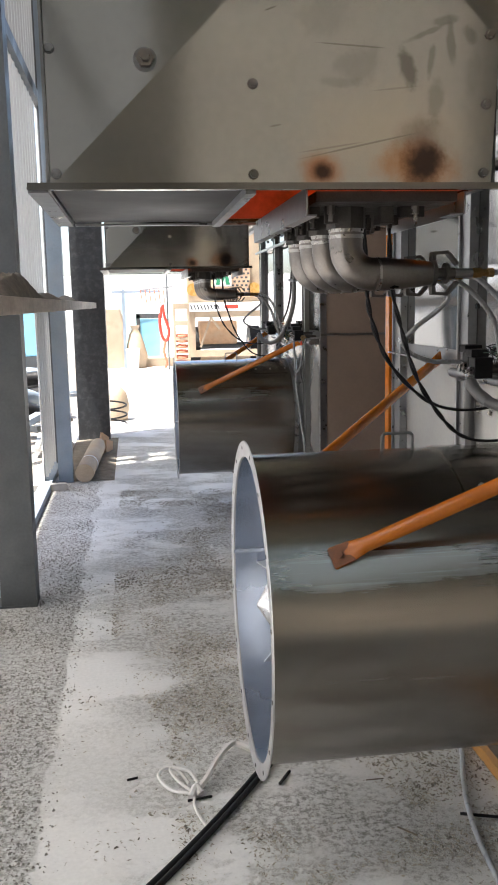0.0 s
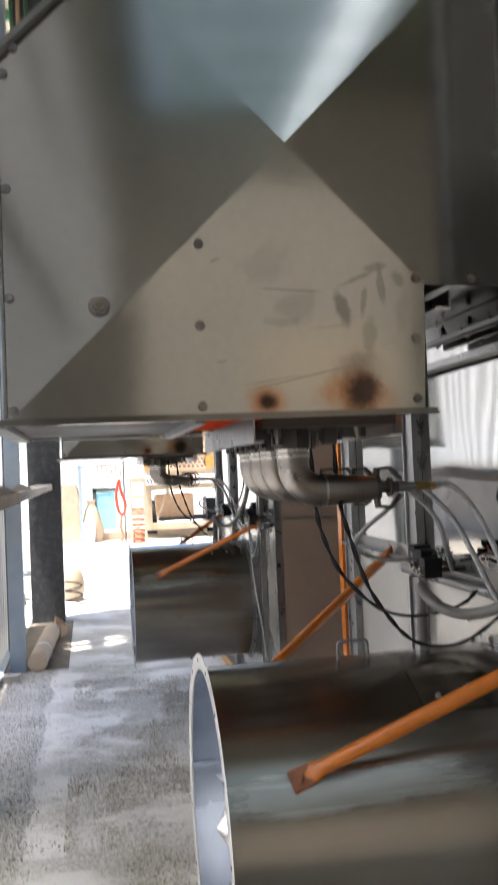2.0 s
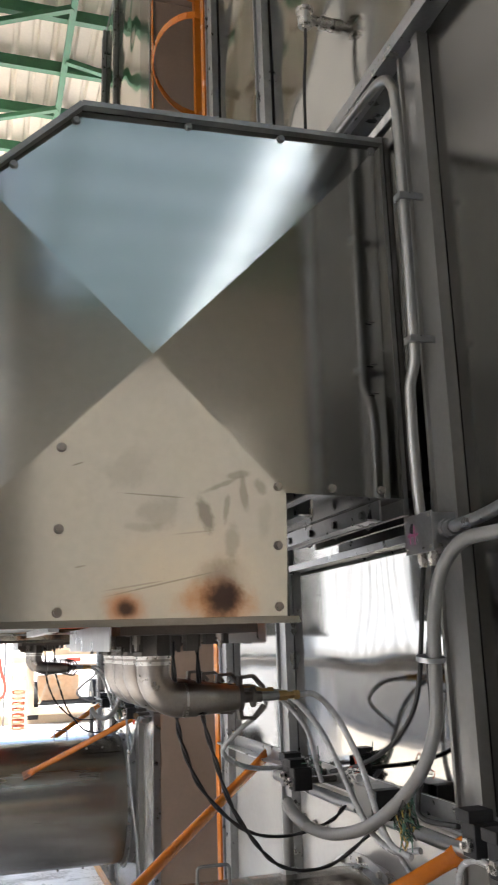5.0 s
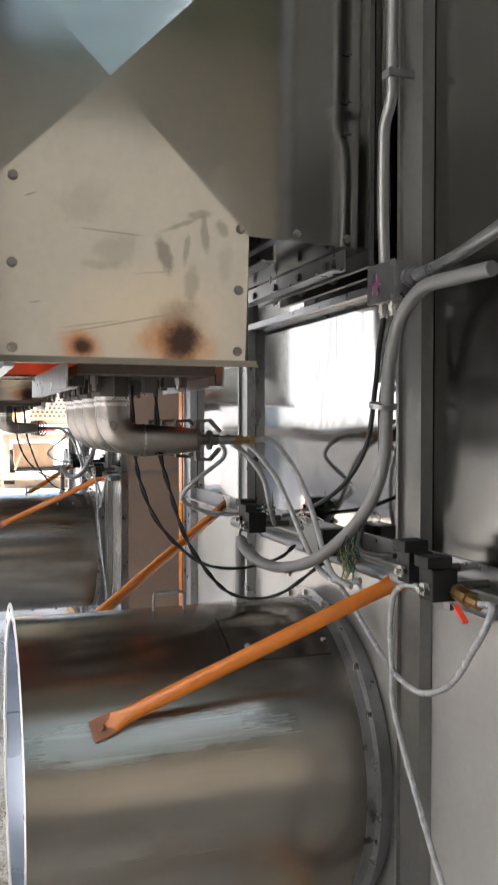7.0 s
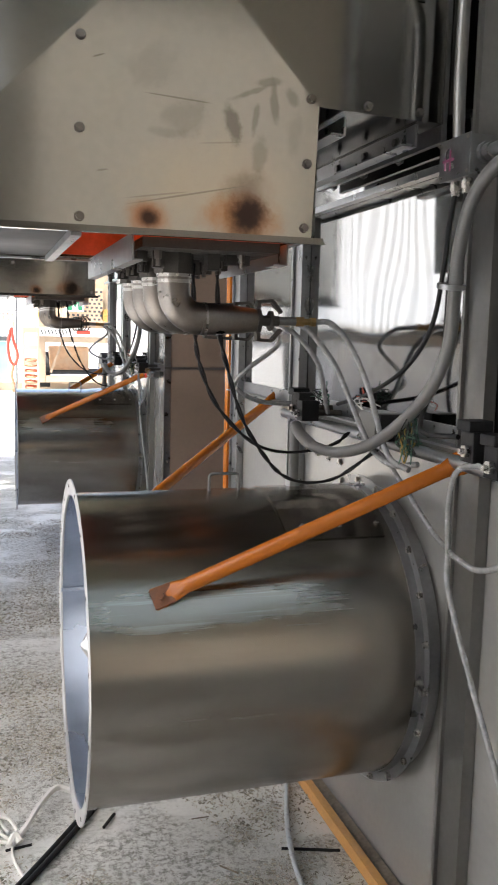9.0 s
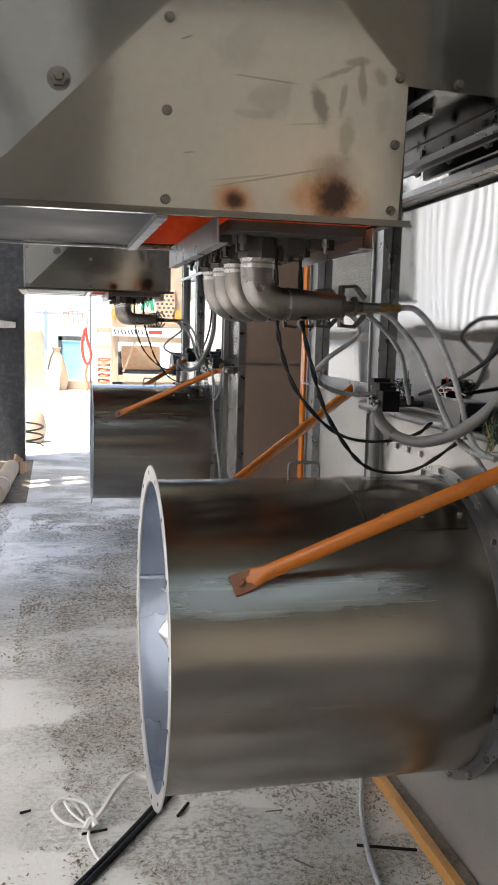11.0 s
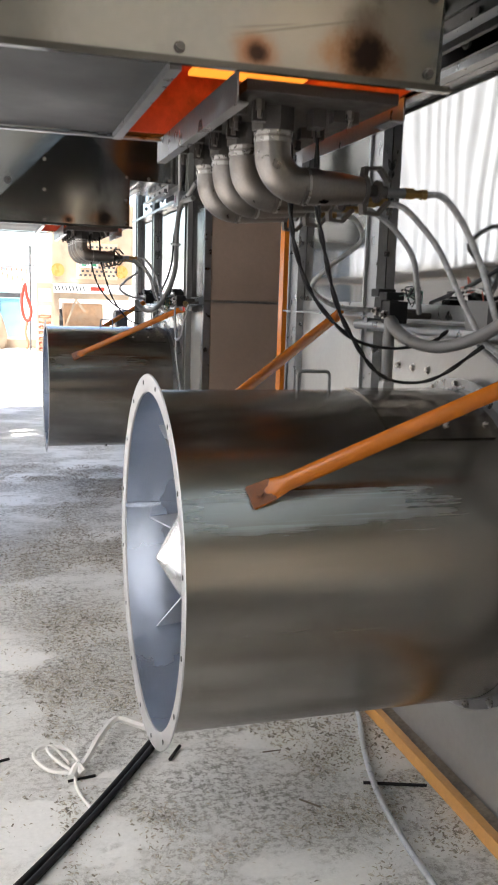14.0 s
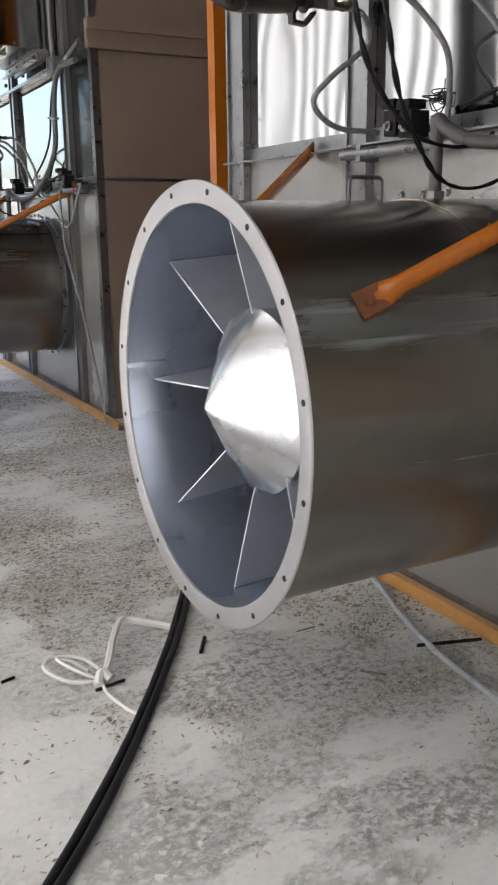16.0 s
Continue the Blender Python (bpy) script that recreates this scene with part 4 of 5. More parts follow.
def build_housing():
    """The burner housing: a folded sheet box on the dryer wall, its face cross-broken."""
    yf, yb = HOUSE_Y, 2.74
    A, B, M, C, D, E, F, G = (-0.157, 1.842), (-0.157, 2.665), (0.080, 2.900), (0.318, 3.136), (1.16, 3.16), (1.16, 2.142), (0.833, 2.150), (0.833, 1.846)
    apex = Vector((0.495, yf - 0.022, 2.482))
    h = thing("burner_housing", (HOUSE_X, HOUSE_Y, HOUSE_Z), "large folded sheet-steel burner housing with scorch marks", "burner housing", group="burner housings")
    corner = {k: Vector((p[0], yf, p[1])) for k, p in zip("AFDM", (A, F, D, M))}

    def on_plane(p, a, b):
        n = (b - a).cross(apex - a)
        return Vector((p[0], a.y - (n.x * (p[0] - a.x) + n.z * (p[1] - a.z)) / n.y, p[1]))
    c = corner
    faces = ((c["A"], on_plane(G, c["A"], c["F"]), c["F"]), (c["F"], on_plane(E, c["F"], c["D"]), c["D"]), (c["D"], on_plane(C, c["D"], c["M"]), c["M"]), (c["M"], on_plane(B, c["M"], c["A"]), c["A"]))
    bm = bmesh.new()
    for f in faces:
        bm.faces.new([bm.verts.new(p) for p in (*f, apex)])
    bmesh.ops.remove_doubles(bm, verts=bm.verts, dist=0.0005)
    part("front_panel", bm, HOUSING, h, "cross-broken front sheet with two scorch marks")
    # sides, as a prism open in front
    poly = (A, B, C, D, E, F, G)
    bm = bmesh.new()
    va = [bm.verts.new((p[0], yf + 0.004, p[1])) for p in poly]
    vb = [bm.verts.new((p[0], yb, p[1])) for p in poly]
    n = len(poly)
    for i in range(n - 1):
        bm.faces.new((va[i], va[i + 1], vb[i + 1], vb[i]))
    bm.faces.new(vb)
    # sides take the dimmed steel, their darker tone put into colour
    part("side_sheet", bm, DIMMED_STEEL, h)
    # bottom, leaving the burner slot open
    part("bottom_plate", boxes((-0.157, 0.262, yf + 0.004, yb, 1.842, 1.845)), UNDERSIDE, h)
    part("bottom_frame", boxes((0.262, 0.285, yf + 0.004, yb, 1.826, 1.845)), GALV, h)
    part("bottom_frame", boxes((0.81, 0.833, yf + 0.004, yb, 1.842, 1.845)), GALV, h)
    # standing lips
    t = 0.006
    lips = ((B, C), (C, D))
    for a, b in lips:
        a3, b3 = Vector((a[0], yf - 0.004, a[1] + 0.008)), Vector((b[0], yf - 0.004, b[1] + 0.008))
        dd = (b3 - a3).normalized()
        part("top_lip", bars((a3, b3, 0.030, 0.014, (dd.z, 0, -dd.x))), DARK_STEEL, h)
    part("side_lip", boxes((-0.163, -0.157, yf - 0.008, yf + 0.02, 1.85, 2.66)), DARK_STEEL, h)
    part("bottom_lip", boxes((-0.205, 0.853, yf - 0.014, yf + 0.003, 1.834, 1.839), (-0.205, 0.853, yf - 0.003, yf - 0.0005, 1.839, 1.850)), DIMMED_STEEL, h)
    part("corner_angle", boxes((-0.205, -0.162, yf + 0.003, yb, 1.830, 1.836), (-0.166, -0.160, yf + 0.003, yb, 1.836, 1.88)), GALV, h)
    part("rear_lip", boxes((-0.157, 0.40, yb, yb + 0.02, 1.832, 1.838)), GALV, h)
    # collar against the dryer
    part("collar", boxes((1.160, 1.175, yf + 0.01, yb + 0.03, 2.10, 3.20)), DARK_STEEL, h)
    part("collar_frame", boxes((1.177, 1.205, yf - 0.065, yb + 0.06, 2.165, 3.20)), DIMMED_STEEL, h)
    part("under_rail", boxes((1.095, 1.100, yf + 0.02, yb, 2.085, 2.140), (1.060, 1.095, yf + 0.02, yb, 2.085, 2.090)), GALV, h)
    part("under_rail", boxes((0.905, 0.910, yf + 0.02, yb, 2.095, 2.140), (0.870, 0.905, yf + 0.02, yb, 2.095, 2.100)), GALV, h)
    for k in range(4):
        part("rail_bolt", bolt_bm((1.095, yf + 0.12 + 0.19 * k, 2.113), (-1, 0, 0), 0.011), DARK_STEEL, h)

    def seat(x, z):
        return max(on_plane((x, z), c[p], c[q]).y for p, q in ("AF", "FD", "DM", "MA")) + 0.0005
    for x, z in ((0.282, 2.242), (0.280, 2.054), (0.280, 1.868), (0.809, 2.02), (0.809, 1.873), (0.812, 2.165), (0.96, 2.165), (1.10, 2.165)):
        part("bolt", bolt_bm((x, seat(x, z), z), (0, -1, 0), 0.0085, 0.010), PIPE, h)
    for x, z in ((-0.145, 2.368), (-0.145, 2.12), (-0.143, 1.868), (-0.143, 2.63), (-0.12, 2.69), (0.010, 2.815), (0.155, 2.955), (0.305, 3.105), (0.60, 3.135), (0.86, 3.138), (1.13, 3.14)):
        part("bolt", bolt_bm((x, seat(x, z), z), (0, -1, 0), 0.0085, 0.008), DARK_STEEL, h)
    y = seat(0.052, 2.099)
    bm = rods(24, ((0.052, y, 2.099), (0.052, y - 0.003, 2.099), 0.025))
    part("washer", bm, DARK_STEEL, h)
    part("hex_plug", rods(6, ((0.052, y - 0.003, 2.099), (0.052, y - 0.020, 2.099), 0.019), ((0.052, y - 0.020, 2.099), (0.052, y - 0.034, 2.099), 0.011)), PIPE, h)
    # pencilled marks near the edge
    for z in (2.62, 2.50, 2.42):
        part("pen_mark", boxes((1.085, 1.105, yf - 0.003, yf - 0.002, z, z + 0.003)), BLACK_PLASTIC, h)
    unit.append(h)


build_housing()


def elbow_bm(x, y, ztop, zc, xe, r):
    """Pipe that comes down and turns towards the wall."""
    R = 0.070
    way = [(x, y, ztop), (x, y, zc + R)]
    for i in range(1, 9):
        a = math.pi / 2 * i / 8
        way.append((x + R - R * math.cos(a), y, zc + R - R * math.sin(a)))
    way.append((xe, y, zc))
    return hose(bmesh.new(), way, r, 20, smooth=False)


BURNER_Y = (2.13, 2.34, 2.51, 2.69)


def build_burner():
    g = thing("gas_burner", (0.6, 2.4, 1.84), "gas burner tray with four cast elbows and mixer pipes", "gas burner", group="gas burners")
    # hot chamber seen through the slots
    part("slot_lining", boxes((0.290, 0.806, 2.728, 2.735, 1.85, 2.05), (0.80, 0.806, 1.95, 2.728, 1.85, 2.05), (0.29, 0.80, 1.95, 2.728, 2.05, 2.056)), RED_SHEET, g, "lining with the burner's red glow in its colour")
    part("flame_glow", boxes((0.46, 0.78, 1.955, 2.68, 2.0, 2.01)), FLAME, g, "orange burner flames")
    part("side_angle", boxes((0.400, 0.404, 1.952, 2.80, 1.780, 1.842), (0.404, 0.425, 1.952, 2.80, 1.780, 1.784)), GALV, g)
    part("side_angle", boxes((0.795, 0.799, 2.02, 2.66, 1.790, 1.842), (0.76, 0.795, 2.02, 2.10, 1.788, 1.792)), GALV, g)
    part("tray", boxes((0.43, 0.765, 1.985, 2.79, 1.815, 1.838)), CAST, g)
    for k, y in enumerate(BURNER_Y):
        for span in ((0.435, 0.46, y - 0.045, y - 0.02, 1.79, 1.816), (0.47, 0.50, y - 0.06, y - 0.045, 1.775, 1.816), (0.61, 0.64, y - 0.05, y - 0.01, 1.775, 1.816), (0.66, 0.72, y - 0.045, y - 0.015, 1.79, 1.816)):
            part("nozzle_block", boxes(span), CAST, g)
        for k2, (dx, dy, h) in enumerate(((-0.075, 0.03, 0.03), (-0.055, -0.075, 0.022), (0.045, 0.055, 0.026), (0.12, 0.03, 0.03), (0.16, -0.05, 0.02))):
            part("jet_plug", rods(6, ((0.535 + dx, y + dy, 1.816), (0.535 + dx, y + dy, 1.816 - h), 0.010), ((0.535 + dx, y + dy, 1.816 - h), (0.535 + dx, y + dy, 1.80 - h), 0.006)), (CAST, PIPE, DARK_STEEL)[k2 % 3], g)
        part("hex_neck", rods(8, ((0.535, y, 1.765), (0.535, y, 1.818), 0.050)), CAST, g)
        e = part("elbow", elbow_bm(0.535, y, 1.77, 1.655, 0.605, 0.041), PIPE, g, smooth=60)
        for z in (1.742, 1.757):
            part("hose_clip", rods(24, ((0.535, y, z), (0.535, y, z + 0.009), 0.0435)), CHROME, e)
        part("weld_bead", rods(24, ((0.612, y, 1.655), (0.618, y, 1.655), 0.0425)), CHROME, e)
        bm = bmesh.new()
        rod(bm, (0.605, y, 1.655), (0.645, y, 1.655), 0.041, 24)
        rod(bm, (0.645, y, 1.655), (0.70, y, 1.655), 0.039, 24, r2=0.036)
        rod(bm, (0.70, y, 1.655), (0.752, y, 1.655), 0.036, 24, r2=0.030)
        part("mixer_pipe", bm, PIPE, g, smooth=40)
        # air shutter: two lugged discs and a spindle
        shutter = part("air_shutter", rods(20, ((0.752, y, 1.655), (0.762, y, 1.655), 0.034)), CAST, g, smooth=40)
        part("shutter_disc", rods(20, ((0.790, y, 1.655), (0.797, y, 1.655), 0.026)), CAST, shutter)
        part("spindle", rods(12, ((0.762, y, 1.655), (0.815, y, 1.655), 0.014)), CAST, shutter)
        for s in (1, -1):
            bm = bar(bmesh.new(), (0.757, y, 1.655 + s * 0.026), (0.760, y, 1.655 + s * 0.052), 0.024, 0.010, (1, 0, 0))
            bar(bm, (0.757, y, 1.655 + s * 0.049), (0.797, y, 1.655 + s * 0.052), 0.024, 0.008)
            bar(bm, (0.797, y, 1.655 + s * 0.050), (0.822, y, 1.655 + s * 0.022), 0.022, 0.008)
            part("shutter_arm", bm, CAST, shutter)
        part("gas_jet", rods(12, ((0.815, y, 1.655), (0.862, y, 1.655), 0.012)), DARK_STEEL, g)
        part("brass_fitting", rods(6, ((0.862, y, 1.655), (0.885, y, 1.655), 0.014), ((0.885, y, 1.655), (0.905, y, 1.655), 0.010), ((0.905, y, 1.655), (0.918, y, 1.655), 0.013)), BRASS, g, "brass hose fitting")
    unit.append(g)


build_burner()


def loose(name, bm, mat, base, label, category, group="", smooth=60, bevel=0.0):
    unit.append(solo(name, bm, mat, base, label, category, group, smooth=smooth, bevel=bevel))


def build_services():
    """Hoses, cables, conduit and fittings on the dryer's wall."""
    # gas hoses from the burner to the rail
    ways = (((0.965, 2.13, 1.652), (1.02, 2.126, 1.595), (1.06, 2.10, 1.50), (1.075, 2.07, 1.42), (1.08, 2.028, 1.348), (1.09, 1.99, 1.302), (1.11, 1.93, 1.285)),
            ((0.955, 2.32, 1.645), (1.00, 2.30, 1.60), (1.035, 2.26, 1.537), (1.06, 2.213, 1.451), (1.075, 2.148, 1.365), (1.09, 2.088, 1.306), (1.10, 1.99, 1.288), (1.13, 1.92, 1.30)),
            ((0.96, 2.50, 1.645), (1.02, 2.49, 1.60), (1.07, 2.47, 1.525), (1.10, 2.49, 1.43), (1.13, 2.53, 1.375)),
            ((0.99, 2.71, 1.645), (1.03, 2.75, 1.585), (0.93, 2.77, 1.50), (0.90, 2.81, 1.44), (1.0, 2.85, 1.385), (1.15, 2.85, 1.375)))
    for y, way in zip(BURNER_Y, ways):
        way = ((0.915, y, 1.655),) + way
        loose("gas_hose", hosed(way, 0.0080, 10), CLEAR_HOSE, (0.915, y, 1.655), "milky grey braided gas hose with brass end", "hose", "gas hoses")
    # ignition cables: twisted pair down from the burner
    ways = (((0.60, 2.20, 1.80), (0.612, 2.22, 1.64), (0.632, 2.24, 1.54), (0.69, 2.26, 1.42), (0.80, 2.27, 1.315), (0.92, 2.28, 1.285), (1.06, 2.32, 1.30), (1.13, 2.36, 1.33)),
            ((0.665, 2.20, 1.80), (0.68, 2.22, 1.63), (0.715, 2.24, 1.51), (0.765, 2.26, 1.38), (0.835, 2.27, 1.275), (0.90, 2.28, 1.215), (0.98, 2.28, 1.195), (1.06, 2.26, 1.215), (1.15, 2.20, 1.30)))
    for points in ways:
        bm = bmesh.new()
        for s in (0, 1):
            base = spline(points, 10)
            way = [p + Vector((math.cos(i * 0.55 + math.pi * s), math.sin(i * 0.55 + math.pi * s), 0)) * 0.0036 for i, p in enumerate(base)]
            hose(bm, way, 0.0038, 8, smooth=False)
        loose("ignition_cable", bm, CABLE, points[0], "twisted black ignition cable hanging over the fan duct", "cable", "ignition cables")
    # solenoid valves on the ledge
    for y, z, xo in ((2.70, 1.385, 0.0), (2.62, 1.375, 0.01), (1.605, 1.390, 0.0), (1.495, 1.372, 0.01)):
        s = thing("solenoid_valve", (1.10, y, z), "black solenoid valve with a steel nut on the gas rail", "valve", group="solenoid valves")
        part("coil", boxes((1.075 - xo, 1.135 - xo, y - 0.026, y + 0.026, z - 0.035, z + 0.032)), BLACK_PLASTIC, s, bevel=0.004)
        part("plug_cap", boxes((1.062 - xo, 1.12 - xo, y - 0.03, y + 0.024, z + 0.034, z + 0.058)), BLACK_PLASTIC, s, bevel=0.004)
        part("nut", rods(6, ((1.075 - xo, y - 0.004, z - 0.010), (1.064 - xo, y - 0.004, z - 0.010), 0.014), ((1.064 - xo, y - 0.004, z - 0.010), (1.054 - xo, y - 0.004, z - 0.010), 0.007)), CHROME, s)
        part("stem", rods(10, ((1.13 - xo, y, z - 0.01), (WALL_X - 0.006, y, z - 0.01), 0.010)), CAST, s)
        unit.append(s)
    # gas rail
    r = thing("gas_rail", (1.16, 2.4, 1.33), "grey steel gas rail pipe along the dryer wall", "pipe")
    part("pipe", rods(16, ((1.165, 1.40, 1.325), (1.165, 3.05, 1.325), 0.017)), GALV, r, smooth=40)
    for y in (1.55, 2.2, 2.95):
        part("bracket", boxes((1.15, WALL_X - 0.001, y - 0.012, y + 0.012, 1.302, 1.348)), GALV, r)
    unit.append(r)
    v = thing("ball_valve", (1.12, 1.43, 1.35), "small brass ball valve with a red lever", "valve")
    part("body", rods(8, ((1.12, 1.465, 1.358), (1.12, 1.42, 1.350), 0.017), ((1.12, 1.42, 1.350), (1.12, 1.385, 1.346), 0.012)), BRASS, v)
    part("lever", bars(((1.105, 1.445, 1.334), (1.095, 1.395, 1.312), 0.012, 0.005)), RED, v, "red lever")
    unit.append(v)
    loose("water_hose", hosed(((1.085, 1.52, 1.335), (1.09, 1.581, 1.351), (1.10, 1.683, 1.319), (1.11, 1.726, 1.236), (1.12, 1.735, 1.12), (1.12, 1.731, 1.049), (1.12, 1.676, 0.95), (1.12, 1.597, 0.838), (1.12, 1.503, 0.714), (1.12, 1.416, 0.592), (1.12, 1.26, 0.32), (1.12, 1.12, 0.02)), 0.0072, 10), CLEAR_HOSE, (1.1, 1.6, 1.35), "milky braided hose running down to the floor", "hose")
    loose("water_hose", hosed(((1.165, 2.34, 1.315), (1.185, 2.22, 1.27), (1.19, 2.10, 1.205), (1.165, 1.90, 1.135), (1.13, 1.754, 1.121), (1.10, 1.66, 1.125), (1.10, 1.565, 1.122), (1.10, 1.457, 1.171), (1.10, 1.376, 1.261), (1.11, 1.335, 1.335), (1.12, 1.350, 1.352), (1.12, 1.390, 1.348)), 0.0072, 10), CLEAR_HOSE, (1.1, 1.53, 1.13), "milky braided hose looped below the ball valve", "hose")
    # grey flexible conduit from the wall box down to the stub on the duct
    fc = thing("flexible_conduit", (1.14, 1.4, 2.0), "thick grey flexible cable conduit", "conduit")
    part("sheath", hosed(((1.14, 1.38, 2.0), (1.13, 1.481, 1.999), (1.12, 1.606, 1.993), (1.12, 1.706, 1.935), (1.12, 1.755, 1.83), (1.12, 1.767, 1.72), (1.12, 1.787, 1.588), (1.10, 1.861, 1.466), (1.07, 2.039, 1.347), (1.03, 2.19, 1.296), (0.985, 2.29, 1.303), (0.962, 2.345, 1.335), (0.960, 2.362, 1.355)), 0.0158, 14, 10), GREY_HOSE, fc, smooth=60)
    part("end_elbow", hosed(((0.985, 2.29, 1.303), (0.966, 2.338, 1.330), (0.960, 2.362, 1.352), (0.959, 2.366, 1.340)), 0.0172, 14), GREY_HOSE, fc, smooth=60)
    unit.append(fc)
    s = thing("conduit_stub", (0.955, TUBE_Y, TUBE_Z + TUBE_R), "grey upright pipe stub on top of the fan duct", "pipe stub")
    part("pipe", rods(14, ((0.955, 2.36, TUBE_Z + TUBE_R - 0.004), (0.958, 2.365, 1.362), 0.0155)), GREY_HOSE, s, smooth=40)
    part("gland", rods(8, ((0.955, 2.36, TUBE_Z + TUBE_R - 0.002), (0.955, 2.36, TUBE_Z + TUBE_R + 0.022), 0.022)), GALV, s)
    unit.append(s)
    # junction box, rigid conduit, black leads
    j = thing("junction_box", (1.16, 1.80, 1.99), "galvanised steel junction box with pink paint marks", "junction box")
    part("body", boxes((1.125, WALL_X - 0.022, 1.735, 1.865, 1.990, 2.078)), GALV, j, bevel=0.003)
    part("lid", boxes((1.120, 1.1245, 1.732, 1.868, 1.987, 2.081)), GALV, j, bevel=0.001)
    for y, z in ((1.742, 1.997), (1.742, 2.071), (1.858, 1.997), (1.858, 2.071)):
        part("lid_screw", rods(8, ((1.120, y, z), (1.117, y, z), 0.004)), CHROME, j)
    for y in (1.79, 1.84):
        part("gland", rods(8, ((1.15, y, 1.990), (1.15, y, 1.968), 0.013), ((1.15, y, 1.968), (1.15, y, 1.956), 0.010)), CHROME, j)
    part("end_gland", rods(10, ((1.16, 1.735, 2.038), (1.16, 1.722, 2.038), 0.024), ((1.16, 1.722, 2.038), (1.16, 1.700, 2.039), 0.019)), GALV, j)
    part("paint_mark", boxes((1.1188, 1.1198, 1.80, 1.852, 2.030, 2.036), (1.1188, 1.1198, 1.815, 1.821, 2.008, 2.055), (1.1188, 1.1198, 1.838, 1.843, 2.012, 2.04)), material("pink_paint", (0.24, 0.07, 0.15), 0.6), j)
    unit.append(j)
    loose("rigid_conduit", hosed_corner(((1.16, 1.705, 2.039), (1.157, 1.60, 2.043), (1.15, 1.50, 2.052), (1.14, 1.30, 2.085)), 0.0145, 14), GALV, (1.16, 1.70, 2.039), "galvanised rigid conduit on the dryer wall", "conduit")
    loose("rigid_conduit", hosed(((1.155, 1.845, 2.075), (1.152, 1.848, 2.20), (1.152, 1.848, 2.34), (1.15, 1.838, 2.42), (1.15, 1.806, 2.475), (1.15, 1.803, 2.55), (1.15, 1.80, 2.93), (1.15, 1.80, 3.20), (1.15, 1.825, 3.295), (1.15, 1.88, 3.335), (1.15, 1.96, 3.346), (1.15, 2.19, 3.36), (1.15, 2.45, 3.37)), 0.0145, 14, 6), DULL_GALV, (1.155, 1.845, 2.08), "galvanised rigid conduit bent over the housing", "conduit")
    for z in (2.53, 2.93):
        loose("conduit_clip", boxes((1.131, 1.205, 1.782, 1.790, z - 0.009, z + 0.009), (1.131, 1.135, 1.790, 1.818, z - 0.009, z + 0.009)), GALV, (1.2, 1.80, z), "small steel saddle clip holding the conduit", "clip", "conduit clips", smooth=None)
    leads = (((1.15, 1.84, 1.958), (1.13, 1.825, 1.88), (1.11, 1.805, 1.784), (1.11, 1.852, 1.643), (1.11, 1.985, 1.537), (1.12, 2.224, 1.456), (1.15, 2.50, 1.405)),
             ((1.15, 1.79, 1.958), (1.135, 1.785, 1.86), (1.115, 1.785, 1.75), (1.125, 1.81, 1.60), (1.12, 1.85, 1.50), (1.10, 1.86, 1.42), (1.08, 1.80, 1.395), (1.08, 1.65, 1.405)))
    for way in leads:
        loose("black_lead", hosed(way, 0.0062, 8), CABLE, way[0], "black cable from the junction box", "cable", "black leads")
    loose("cable_clip", rods(16, ((1.117, 1.780, 1.735), (1.117, 1.778, 1.747), 0.034)), GALV, (1.117, 1.78, 1.74), "pale plastic cable tie round conduit and leads", "cable tie")
    # open terminal boxes with loose wires
    y, z = 2.13, 1.375
    b = thing("terminal_box", (1.15, y, z - 0.035), "grey relay box with a black end on the gas rail", "relay box")
    part("body", boxes((1.10, 1.175, y - 0.02, y + 0.09, z - 0.038, z + 0.038)), GREY_HOSE, b, bevel=0.003)
    part("end_block", boxes((1.095, 1.170, y - 0.056, y - 0.021, z - 0.036, z + 0.038)), BLACK_PLASTIC, b, bevel=0.003)
    unit.append(b)
    rnd = random.Random(5)
    wire_green = material("green_wire", (0.012, 0.06, 0.035), 0.4)
    wire_yellow = material("yellow_wire", (0.25, 0.17, 0.03), 0.4)
    wire_red = material("red_wire", (0.36, 0.06, 0.03), 0.4)
    wire_pale = material("pale_wire", (0.55, 0.54, 0.52), 0.4)
    for words, centre, size, count in (("green and yellow", (1.10, 1.925, 1.370), (0.02, 0.035, 0.05), 22), ("green and black", (1.11, 2.53, 1.43), (0.02, 0.055, 0.022), 12), ("red and pale", (1.12, 2.24, 1.435), (0.02, 0.07, 0.025), 7)):
        w = thing("wire_tangle", centre, f"tangle of thin {words} wires at the gas rail", "wires", group="wire tangles")
        c = Vector(centre)
        for k in range(count):
            way = [c + Vector((rnd.gauss(0, 0.5) * size[0], rnd.gauss(0, 0.6) * size[1], rnd.gauss(0, 0.6) * size[2])) for _ in range(5)]
            if "pale" in words:
                m = (wire_red, wire_pale, wire_pale, CABLE)[k % 4]
            else:
                m = (wire_green, CABLE, wire_green, wire_yellow if "yellow" in words else CABLE, wire_green, CABLE)[k % 6]
            part("wire", hosed(way, 0.0017, 5, 5), m, w)
        unit.append(w)
    # temperature sensor high on the wall
    s = thing("sensor_head", (1.19, 2.34, 3.90), "small cast sensor head with a black lead", "sensor")
    part("head", rods(16, ((1.125, 2.34, 3.872), (1.125, 2.34, 3.925), 0.026), ((1.125, 2.34, 3.925), (1.125, 2.34, 3.937), 0.031), ((1.125, 2.34, 3.872), (1.125, 2.34, 3.860), 0.015)), CHROME, s, smooth=40)
